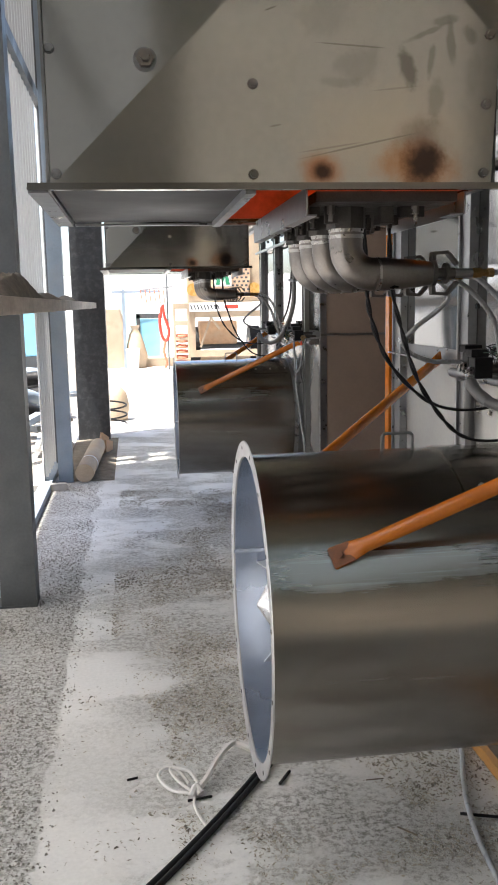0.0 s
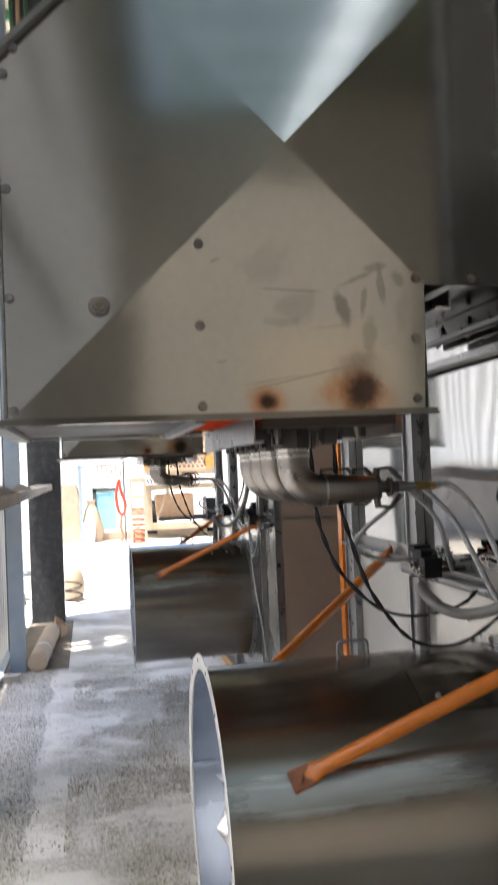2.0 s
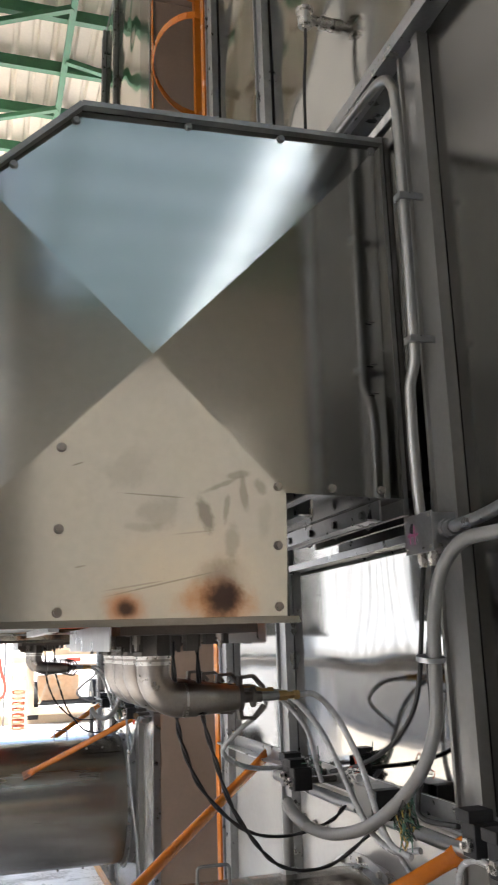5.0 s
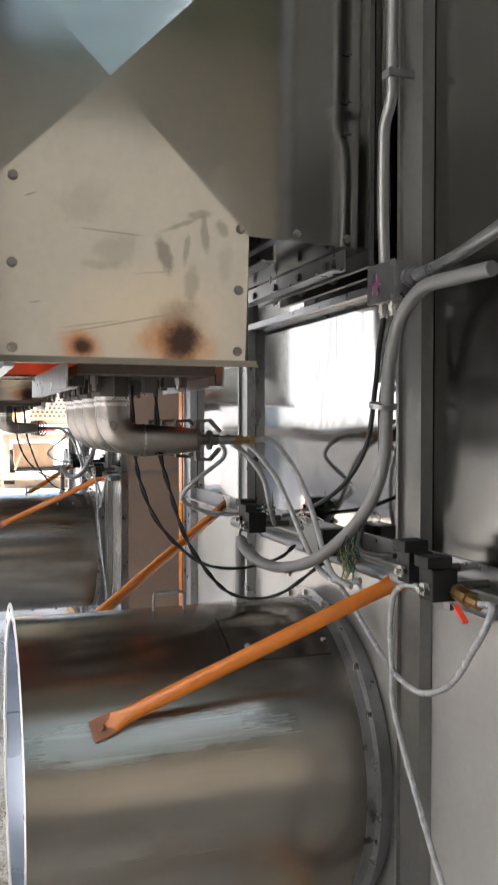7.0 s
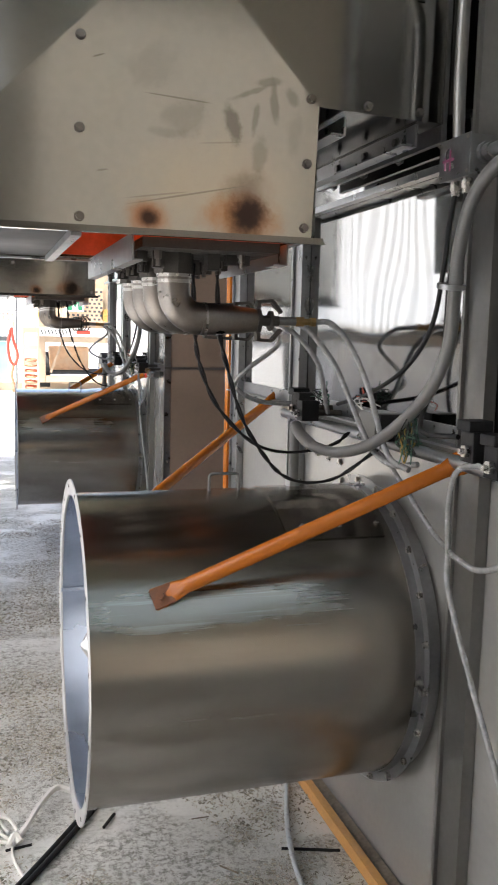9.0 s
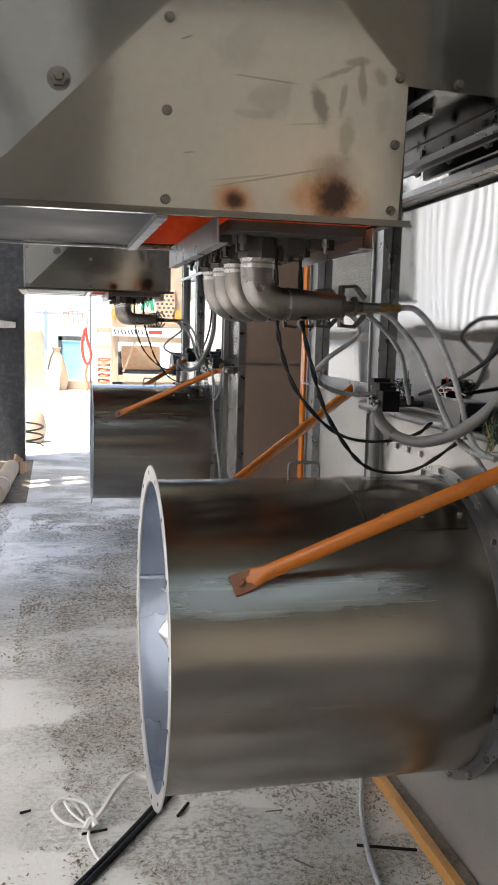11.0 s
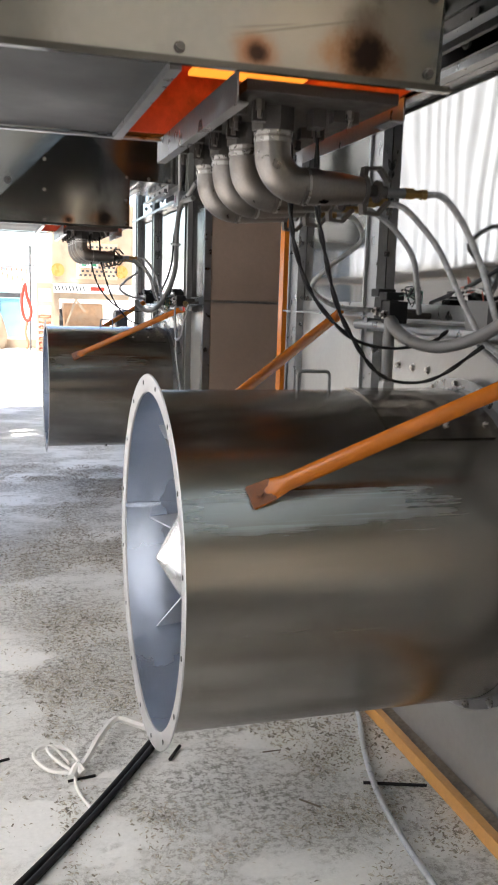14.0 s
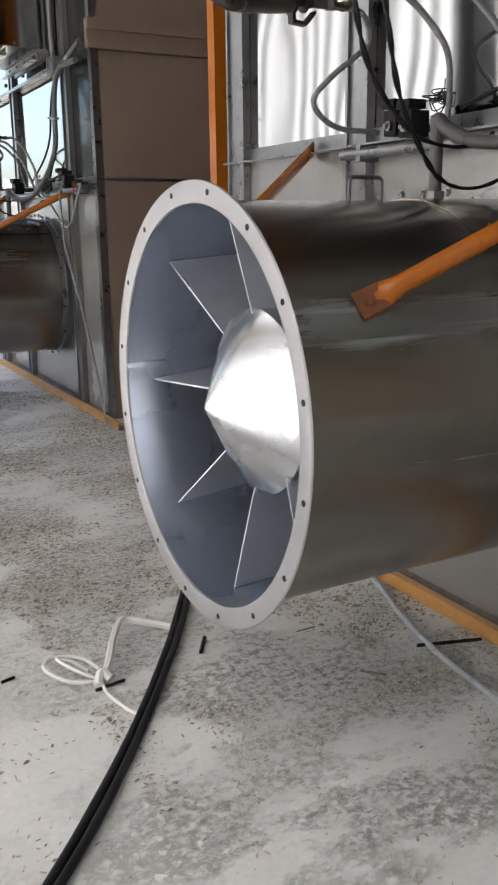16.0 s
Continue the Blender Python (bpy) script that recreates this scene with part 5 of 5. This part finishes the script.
    part("neck", rods(12, ((1.125, 2.34, 3.90), (1.180, 2.34, 3.898), 0.017), ((1.180, 2.34, 3.898), (1.224, 2.34, 3.896), 0.024)), CHROME, s, smooth=40)
    part("lead", hosed(((1.125, 2.34, 3.862), (1.125, 2.35, 3.78), (1.12, 2.365, 3.65), (1.115, 2.36, 3.50), (1.115, 2.37, 3.36), (1.115, 2.36, 3.17)), 0.006, 8), CABLE, s, "black lead")
    unit.append(s)
    # the ladder in the gap behind the dryer
    l = thing("caged_ladder", (1.25, 4.15, 0), "orange painted steel ladder with hoops", "ladder", group="ladders")
    for y, x in ((4.08, 1.26), (4.08, 1.70)):
        part("rail", boxes((x - 0.03, x + 0.03, y - 0.01, y + 0.05, 0, 8.1)), ORANGE, l)
    for k in range(26):
        part("rung", rods(8, ((1.26, 4.10, 0.35 + 0.3 * k), (1.70, 4.10, 0.35 + 0.3 * k), 0.011)), ORANGE, l)
    for k in range(4):
        z = 4.45 + 0.93 * k
        way = [(1.36 - 0.31 * math.sin(a) - 0.10 * math.cos(a), 4.63 - 0.48 * math.cos(a), z) for a in (math.pi * i / 18 for i in range(19))]
        bm = bmesh.new()
        for a, b in zip(way, way[1:]):
            bar(bm, a, b, 0.006, 0.045)
        part("hoop", bm, ORANGE, l)
    part("hoop_strap", boxes((1.043, 1.049, 4.61, 4.65, 4.4, 7.3)), ORANGE, l)
    part("hoop_stay", boxes((1.44, 1.50, 5.08, 5.13, 3.9, 8.0)), ORANGE, l)
    unit.append(l)


build_services()

for ob in list(unit):
    copy_thing(ob, Matrix.Translation(ob.location + Vector((0, PITCH_Y, 0))))


# ---- tall frame and clutter by the open wall ----
def build_laced_frame():
    f = thing("steel_ladder_frame", (-0.3, 8.5, 0), "tall dusty steel frame with rungs beside the wall", "steel frame")
    part("stile", bars(((-0.10, 8.5, 5.0), (-0.52, 8.5, 9.5), 0.07, 0.06, (0, 1, 0))), TAN, f)
    part("stile", bars(((-0.60, 8.5, 5.0), (-1.02, 8.5, 8.8), 0.06, 0.06, (0, 1, 0))), TAN, f)
    part("post", boxes((-0.80, -0.70, 8.60, 8.72, 0.0, 7.7)), COLUMN_DARK, f)
    for z in (5.3, 5.98, 6.52, 7.23, 8.17, 9.1):
        k = (z - 5.0) * 0.42 / 4.5
        part("rung", boxes((-0.60 - k, -0.10 - k, 8.47, 8.53, z - 0.06, z + 0.02)), TAN, f)
    part("green_stay", boxes((-0.20, -0.13, 10.78, 10.85, 4.0, ROOF_Z)), GREEN, black_post, "green painted stay")
    rnd = random.Random(11)
    cb = thing("cable_bundle", (-0.7, 9.5, 9), "bundle of green and orange cables running up the wall", "cables")
    for k in range(7):
        m = (GREEN, GREEN, ORANGE_DULL, TAN, GREEN, ORANGE_DULL, GREEN)[k]
        x = -0.92 + 0.075 * k
        way = [(x + rnd.uniform(-0.02, 0.02), 9.4 + rnd.uniform(-0.05, 0.05), 5.2 + 0.8 * i) for i in range(6)]
        part("cable", hosed(way, rnd.uniform(0.018, 0.032), 8, 5), m, cb)
    s = thing("floodlight", (0.02, 2.2, 2.9), "small black floodlight on the housing's shoulder", "floodlight")
    part("lamp_body", boxes((-0.005, 0.05, 2.30, 2.36, 2.93, 2.985)), BLACK_PLASTIC, s, bevel=0.006)
    part("bracket", bars(((0.02, 2.33, 2.84), (0.02, 2.33, 2.94), 0.012, 0.02, (0, 1, 0))), BLACK_PLASTIC, s)


build_laced_frame()


def build_roll():
    r = thing("paper_roll", (-0.43, 8.6, 0), "dirty rolled tan sheet lying by the steel post", "roll")
    bm = hosed(((-0.485, 7.86, 0.085), (-0.46, 8.5, 0.088), (-0.42, 9.35, 0.095)), 0.085, 18)
    part("roll_body", bm, TAN, r, smooth=50)
    part("loose_end", bars(((-0.40, 9.38, 0.13), (-0.33, 9.55, 0.05), 0.02, 0.22), ((-0.34, 9.3, 0.09), (-0.28, 9.6, 0.03), 0.02, 0.15)), ORANGE_DULL, r)
    part("tie", rods(18, ((-0.465, 8.30, 0.0875), (-0.463, 8.33, 0.0875), 0.087)), WHITE_ROPE, r)
    bm = bmesh.new()
    rnd = random.Random(7)
    n = 14
    grid = [[bm.verts.new((-0.72 + 0.50 * i / n, 7.9 + 2.6 * j / n, 0.004 + 0.06 * math.sin(math.pi * i / n) * math.sin(math.pi * j / n) * rnd.uniform(0.3, 1.2))) for i in range(n + 1)] for j in range(n + 1)]
    for j in range(n):
        for i in range(n):
            bm.faces.new((grid[j][i], grid[j][i + 1], grid[j + 1][i + 1], grid[j + 1][i]))
    solo("dirt", bm, DIRT, (-0.45, 9, 0), "low heap of brown dirt by the column foot", "dirt", smooth=60)


build_roll()


# ---- floor clutter ----
def floor_clutter():
    for k, dx in enumerate((0.0, 0.022)):
        solo("floor_cable", hosed(((0.62 + dx, 3.12, 0.012), (0.488 + dx, 2.893, 0.012), (0.345 + dx, 2.66, 0.013), (0.137 + dx, 2.358, 0.012), (-0.069 + dx * 1.3, 2.095, 0.012), (-0.30 + dx, 1.82, 0.012), (-0.5 + dx, 1.5, 0.012)), 0.0095, 12), CABLE, (0.3, 2.6, 0), "thick black cable lying on the concrete floor", "cable", "floor cables", smooth=60)
    solo("floor_hose", hosed(((1.16, 2.95, 0.012), (1.105, 2.733, 0.012), (1.03, 2.52, 0.012), (0.965, 2.26, 0.012), (0.935, 1.92, 0.012), (0.95, 1.5, 0.012)), 0.009, 12), PALE_HOSE, (1, 2.3, 0), "pale blue-grey hose on the floor beside the dryer", "hose", smooth=60)
    t = thing("plastic_twine", (0.17, 2.7, 0), "knotted white plastic twine on the floor", "twine")
    part("ribbon", hosed(((0.145, 2.60, 0.012), (0.185, 2.66, 0.022), (0.235, 2.76, 0.035), (0.30, 2.87, 0.028), (0.36, 2.85, 0.015), (0.42, 2.80, 0.008)), 0.011, 6), WHITE_ROPE, t)
    part("loop", hosed(((0.145, 2.60, 0.012), (0.07, 2.62, 0.02), (0.03, 2.70, 0.025), (0.06, 2.76, 0.02), (0.13, 2.74, 0.015), (0.16, 2.66, 0.012)), 0.006, 6), WHITE_ROPE, t)
    part("loop", hosed(((0.145, 2.60, 0.012), (0.09, 2.66, 0.03), (0.07, 2.73, 0.03), (0.10, 2.73, 0.02), (0.13, 2.66, 0.012)), 0.005, 6), WHITE_ROPE, t)
    part("tail", hosed(((0.145, 2.60, 0.012), (0.14, 2.54, 0.008), (0.155, 2.46, 0.008), (0.17, 2.42, 0.008)), 0.005, 6), WHITE_ROPE, t)
    part("knot", hosed(((0.13, 2.58, 0.012), (0.15, 2.61, 0.028), (0.165, 2.59, 0.016)), 0.013, 8), WHITE_ROPE, t)
    for a, b, r in (((0.12, 2.572, 0.006), (0.20, 2.585, 0.006), 0.006), ((0.43, 2.62, 0.007), (0.475, 2.69, 0.008), 0.008), ((-0.075, 2.73, 0.005), (-0.04, 2.74, 0.005), 0.006), ((0.955, 2.36, 0.008), (1.13, 2.30, 0.009), 0.007), ((0.745, 2.33, 0.004), (0.79, 2.28, 0.004), 0.004), ((0.72, 2.60, 0.004), (0.78, 2.60, 0.004), 0.003)):
        solo("stick", rods(7, (a, b, r * 0.7)), CABLE if r > 0.0045 else DIRT, a, "short dark stick lying on the floor", "stick", "sticks on the floor")


floor_clutter()


def litter():
    """Chaff, husks and grit over the floor: far too many to count."""
    rnd = np.random.default_rng(4)

    def scatter(name, mat, count, xr, yr, size, thin, keep, label, lift=0.0):
        verts, faces = [], []
        n = 0
        while n < count:
            x, y = rnd.uniform(*xr), yr[0] + (yr[1] - yr[0]) * rnd.uniform() ** 1.5
            d = noise.noise((x * 2.1, y * 2.1, 3.3)) + 0.5 * noise.noise((x * 6.5, y * 6.5, 1.1))
            if rnd.uniform() > keep(x, y, d):
                n += 0.15
                continue
            n += 1
            L = size * (0.3 + 1.6 * rnd.uniform() ** 2.2)
            w = L * thin * rnd.uniform(0.5, 1.5)
            a = rnd.uniform(0, math.pi)
            c, s = math.cos(a), math.sin(a)
            h = w * rnd.uniform(0.5, 1.1)
            tilt = rnd.uniform(-0.3, 0.3) * L
            base = len(verts)
            for lx, ly, lz in ((-L / 2, -w / 2, 0), (L / 2, -w / 3, max(0, tilt)), (L / 2.4, w / 2, max(0, tilt)), (-L / 2.2, w / 2, 0), (0, 0, h + max(0, tilt) * 0.6)):
                verts.append((x + lx * c - ly * s, y + lx * s + ly * c, lz + 0.0015 + lift))
            faces += [(base, base + 1, base + 4), (base + 1, base + 2, base + 4), (base + 2, base + 3, base + 4), (base + 3, base, base + 4)]
        me = bpy.data.meshes.new(name)
        me.from_pydata(verts, [], faces)
        me.materials.append(mat)
        tagged(new(name, me), label, "litter", kind="stuff")

    lane = lambda x, y: 0.10 if x < 0.08 - 0.24 * min(1, max(0, y - 3.0)) else 1.0
    scatter("chaff", STRAW, 46000, (-0.34, 1.20), (1.2, 7.6), 0.0085, 0.30, lambda x, y, d: max(0.02, min(1, 0.16 + d * 2.2)) * lane(x, y), "brown chaff and husks strewn over the concrete")
    scatter("dark_chaff", material("dark_chaff", (0.24, 0.222, 0.19), 0.9, 0.0, 0.4, 40.0, 0.2, 200.0), 22000, (-0.34, 1.20), (1.4, 7.6), 0.0088, 0.34, lambda x, y, d: max(0.0, min(1, -0.10 + d * 2.4)) * lane(x, y), "darker chaff lying in clusters on the concrete")
    scatter("husk", material("pale_husk", (0.46, 0.42, 0.34), 0.9, 0.0, 0.3, 40.0, 0.2, 200.0), 22000, (-0.34, 1.20), (1.2, 6.5), 0.0080, 0.22, lambda x, y, d: max(0.0, min(1, 0.22 + d * 1.2)) * lane(x, y), "pale husks strewn over the concrete")
    scatter("grit", material("grey_grit", (0.27, 0.26, 0.24), 0.95, 0.0, 0.4, 40.0, 0.2, 200.0), 26000, (-0.80, -0.30), (1.0, 8.5), 0.0062, 0.6, lambda x, y, d: max(0.0, min(1, 0.55 + d)) * (1.0 if x < -0.36 else 0.4), "grey grit heaped along the open wall")
    scatter("grain_spill", STRAW, 2600, (1.16, 1.22), (0.9, 4.0), 0.010, 0.5, lambda x, y, d: 0.9, "grain spilled behind the floor angle", 0.004)


litter()


# ---- beyond the dryers: yard and parked lorry ----
def build_yard():
    Y = 22.5
    b = thing("concrete_block_wall", (-0.45, Y + 0.6, 0), "low tan concrete wall end at the yard", "wall")
    bm = prism(bmesh.new(), ((-0.85, 0), (-0.20, 0), (-0.20, 1.15), (-0.32, 1.50), (-0.85, 1.50)), "y", Y, Y + 1.2)
    part("wall_block", bm, TAN, b, bevel=0.02)
    part("gate_post", boxes((-0.245, -0.175, Y - 0.15, Y - 0.05, 0, 2.0)), COLUMN_GREY, b)
    part("gate_rail", boxes((-0.5, 0.75, Y - 0.12, Y - 0.07, 1.90, 1.96)), COLUMN_GREY, b)
    k = thing("kerb_wall", (0.5, Y + 0.3, 0), "low tan kerb wall", "kerb")
    part("kerb", boxes((0.14, 3.6, Y + 0.2, Y + 0.5, 0, 0.22)), TAN, k, bevel=0.02)
    u = thing("bucket", (-0.05, Y - 0.3, 0), "white plastic bucket standing by the wall", "bucket")
    bm = bmesh.new()
    rod(bm, (-0.02, Y - 0.3, 0), (-0.02, Y - 0.3, 0.48), 0.14, 20, r2=0.17)
    part("bucket_body", bm, WHITE_PAINT, u, smooth=40)
    part("rim", rods(20, ((-0.02, Y - 0.3, 0.47), (-0.02, Y - 0.3, 0.50), 0.178)), WHITE_PAINT, u)
    s = thing("sack", (0.0, Y + 0.05, 0.4), "tan sack slumped by the bucket", "sack")
    bm = bmesh.new()
    prev = None
    for z, r in ((0.0, 0.24), (0.3, 0.27), (0.6, 0.22), (0.85, 0.15), (0.98, 0.08), (1.08, 0.12)):
        cur = [bm.verts.new((0.06 + r * math.cos(a) * (1 + 0.12 * math.sin(3 * a + z * 5)), Y + 0.02 + r * math.sin(a), z)) for a in (2 * math.pi * i / 16 for i in range(16))]
        if prev:
            for i in range(16):
                bm.faces.new((prev[i], prev[(i + 1) % 16], cur[(i + 1) % 16], cur[i]))
        prev = cur
    bm.faces.new(prev)
    part("sack_body", bm, TAN, s, smooth=60)
    p = thing("blue_sheet", (0.5, Y + 1.2, 0.2), "bright blue sheet leaning beyond the kerb", "sheet")
    part("sheet", boxes((0.20, 0.72, Y + 1.2, Y + 1.24, 0.22, 1.22)), BLUE, p)
    part("sheet_frame", boxes((0.10, 0.20, Y + 1.18, Y + 1.26, 0.22, 1.34), (0.10, 0.80, Y + 1.18, Y + 1.26, 1.24, 1.36)), COLUMN_DARK, p)
    t = thing("tarpaulin", (0.2, Y + 2, 0), "teal tarpaulin draped over yard goods", "tarpaulin")
    bm = bmesh.new()
    rnd = random.Random(2)
    n = 10
    g = [[bm.verts.new((-0.4 + 1.4 * i / n, Y + 2.2 + 0.9 * j / n, 1.25 + 0.75 * math.exp(-((i - 2) / 3.0) ** 2) * (1 - 0.4 * j / n) + 0.05 * rnd.random())) for i in range(n + 1)] for j in range(n + 1)]
    for j in range(n):
        for i in range(n):
            bm.faces.new((g[j][i], g[j][i + 1], g[j + 1][i + 1], g[j + 1][i]))
    low = [bm.verts.new((-0.4 + 1.4 * i / n, Y + 2.2, 0.0)) for i in range(n + 1)]
    for i in range(n):
        bm.faces.new((g[0][i], g[0][i + 1], low[i + 1], low[i]))
    part("cover", bm, TEAL, t, smooth=40)
    c = thing("hung_straps", (0.8, 21.4, 0), "red and yellow straps hanging on a rack", "straps")
    part("rack_pole", rods(10, ((0.86, 21.4, 0), (0.86, 21.4, 2.45), 0.022)), DARK_STEEL, c)
    part("rack_arm", rods(8, ((0.2, 21.4, 1.95), (1.0, 21.4, 2.02), 0.018)), DARK_STEEL, c)
    part("strap", hosed(((0.72, 21.36, 1.55), (0.66, 21.36, 1.2), (0.70, 21.36, 0.85), (0.80, 21.36, 0.72), (0.88, 21.36, 0.95), (0.78, 21.36, 1.3), (0.74, 21.36, 1.6)), 0.035, 8), RED, c, "red strap")
    part("strap", hosed(((0.78, 21.34, 0.7), (0.74, 21.34, 0.45), (0.80, 21.34, 0.2), (0.76, 21.34, 0.05)), 0.03, 8), RUST, c)
    for i in range(6):
        x = 0.22 + 0.11 * i
        part("hook", rods(6, ((x, 21.4, 1.95), (x + 0.03, 21.38, 1.68 - 0.05 * (i % 3)), 0.014)), RUST, c)
    st = thing("plastic_stand", (1.15, 21.3, 0), "tan plastic stand with oval holes and red rings", "stand")
    bm = boxes((0.98, 1.04, 21.2, 21.3, 0, 1.62), (1.32, 1.38, 21.2, 21.3, 0, 1.62), (1.04, 1.32, 21.2, 21.3, 1.48, 1.62), (1.04, 1.32, 21.2, 21.3, 1.08, 1.20), (1.04, 1.32, 21.2, 21.3, 0.72, 0.80))
    part("stand_frame", bm, TAN, st, bevel=0.015)
    for i in range(7):
        z = 0.06 + 0.13 * i
        way = [(1.18 + 0.14 * math.cos(a), 21.34 + 0.14 * math.sin(a), z + 0.02 * math.sin(a)) for a in (2 * math.pi * j / 14 for j in range(15))]
        part("ring", hose(bmesh.new(), way, 0.03, 8, smooth=False), RUST, st, "rusty red ring")
    # lorry front
    L0 = 22.0
    l = thing("parked_lorry", (2.2, L0 + 1, 0), "dusty tan lorry parked in the yard, front on", "lorry")
    part("bumper", boxes((1.35, 3.4, L0 - 0.05, L0 + 0.2, 1.40, 1.62)), WHITE_PAINT, l, bevel=0.03)
    for i in range(9):
        x = 1.50 + 0.085 * i
        part("bumper_slot", bars(((x, L0 - 0.056, 1.45), (x - 0.04, L0 - 0.056, 1.57), 0.008, 0.03, (1, 0, 0))), COLUMN_DARK, l)
    part("badge_plate", boxes((2.32, 2.66, L0 - 0.07, L0 - 0.052, 1.47, 1.56)), RED, l)
    part("cab", boxes((1.4, 3.4, L0 + 0.2, L0 + 2.0, 1.62, 3.6)), TAN, l, bevel=0.05)
    part("lower_frame", boxes((1.42, 1.58, L0 + 0.1, L0 + 0.3, 0.25, 1.40), (1.58, 3.3, L0 + 0.1, L0 + 0.3, 1.25, 1.40), (1.58, 3.3, L0 + 0.1, L0 + 0.3, 0.25, 0.42)), TAN, l, bevel=0.02)
    part("engine_block", boxes((1.7, 2.7, L0 + 0.5, L0 + 1.1, 0.55, 1.15)), ORANGE_DULL, l, bevel=0.05)
    part("axle", rods(12, ((1.5, L0 + 0.8, 0.5), (3.3, L0 + 0.8, 0.5), 0.08)), COLUMN_DARK, l)
    for x in (1.45, 3.05):
        w = part("wheel", rods(28, ((x, L0 + 1.0, 0.5), (x + 0.28, L0 + 1.0, 0.5), 0.5)), BLACK_PLASTIC, l)
        part("hub", rods(16, ((x - 0.01, L0 + 1.0, 0.5), (x + 0.02, L0 + 1.0, 0.5), 0.2)), TAN, w)
    grille = part("grille", boxes((2.0, 3.0, L0 + 0.12, L0 + 0.2, 1.75, 2.62)), material("pale_orange_paint", (0.62, 0.42, 0.28), 0.6), l)
    for i in range(8):
        for j in range(8):
            x, z = 2.07 + 0.115 * i + (0.05 if j % 2 else 0), 1.82 + 0.098 * j
            if x < 2.95:
                part("grille_hole", boxes((x, x + 0.06, L0 + 0.112, L0 + 0.119, z, z + 0.05)), COLUMN_DARK, grille)
    part("emblem", boxes((2.08, 2.52, L0 + 0.06, L0 + 0.10, 2.02, 2.42)), WHITE_PAINT, l)
    bm = prism(bmesh.new(), ((2.12, 2.06), (2.22, 2.06), (2.24, 2.25), (2.30, 2.12), (2.36, 2.25), (2.38, 2.06), (2.48, 2.06), (2.42, 2.38), (2.36, 2.38), (2.30, 2.26), (2.24, 2.38), (2.18, 2.38)), "y", L0 + 0.045, L0 + 0.058)
    part("emblem_shape", bm, GREEN_LETTER, l)
    for x in (1.55, 3.1):
        part("headlamp", rods(20, ((x, L0 + 0.21, 1.95), (x, L0 + 0.12, 1.95), 0.16)), material("amber_lens", (0.45, 0.26, 0.08), 0.3), l, "amber lamp")
    part("strut_bar", bars(((1.7, L0 + 0.1, 0.5), (2.0, L0 + 0.1, 1.3), 0.05, 0.05), ((1.9, L0 + 0.06, 1.35), (2.2, L0 + 0.06, 0.95), 0.04, 0.06)), TAN, l)
    # added pale wall closing the yard; its white stands for glare beyond
    w = thing("yard_wall", (2, 30, 0), "added white wall standing for the glare beyond the hall", "wall", kind="structure")
    part("wall_face", boxes((-8, 14, 30, 30.2, 0, 2.6)), WHITE_PAINT, w)


build_yard()


def build_outside_left():
    o = thing("blue_bin", (-1.9, 15.5, 0), "blue plastic bin outside the open wall", "bin")
    part("bin_body", boxes((-2.2, -1.55, 15.3, 15.9, 0.75, 1.62)), BLUE, o, bevel=0.03)
    part("bin_stand", boxes((-2.25, -1.5, 15.3, 15.9, 0, 0.75)), COLUMN_DARK, o)
    rnd = random.Random(21)
    heap = thing("scrap_heap", (-1.7, 11, 0), "grey scrap and old tyres heaped outside the open wall", "scrap heap")
    for k in range(10):
        x, y = rnd.uniform(-2.1, -1.25), 10.0 + 0.5 * k
        z = 0.10 + 0.19 * (k % 3)
        way = [(x + 0.32 * math.cos(a), y + 0.32 * math.sin(a), z + 0.1 * math.cos(a + k)) for a in (2 * math.pi * j / 20 for j in range(21))]
        part("tyre", hose(bmesh.new(), way, 0.10, 10, smooth=False), BLACK_PLASTIC if k % 2 else COLUMN_GREY, heap, smooth=60)
    for k in range(34):
        x, y = rnd.uniform(-2.2, -1.0), rnd.uniform(7.0, 14)
        a, L, z = rnd.uniform(0, 6.3), rnd.uniform(0.2, 0.7), rnd.uniform(0.03, 0.35)
        part("scrap_piece", bars(((x, y, z), (x + L * math.cos(a), y + L * math.sin(a), max(0.03, z + rnd.uniform(-0.2, 0.2))), rnd.uniform(0.03, 0.12), rnd.uniform(0.03, 0.1))), rnd.choice((COLUMN_GREY, COLUMN_DARK, WHITE_PAINT, CEMENT)), heap)
    s = thing("scrap_bag", (-0.38, 12.2, 0), "tan sack and coiled wire behind the column", "sack")
    bm = bmesh.new()
    prev = None
    for z, r in ((0.0, 0.16), (0.2, 0.2), (0.38, 0.16), (0.5, 0.07)):
        cur = [bm.verts.new((-0.28 + r * math.cos(a), 12.2 + r * math.sin(a), z)) for a in (2 * math.pi * i / 14 for i in range(14))]
        if prev:
            for i in range(14):
                bm.faces.new((prev[i], prev[(i + 1) % 14], cur[(i + 1) % 14], cur[i]))
        prev = cur
    bm.faces.new(prev)
    part("sack_body", bm, TAN, s, smooth=60)
    part("coil", hosed([(-0.25 + 0.13 * math.cos(a), 11.4 + 0.13 * math.sin(a) , 0.05 + 0.02 * a) for a in (0.7 * i for i in range(24))], 0.012, 6, 3), CABLE, s)


build_outside_left()
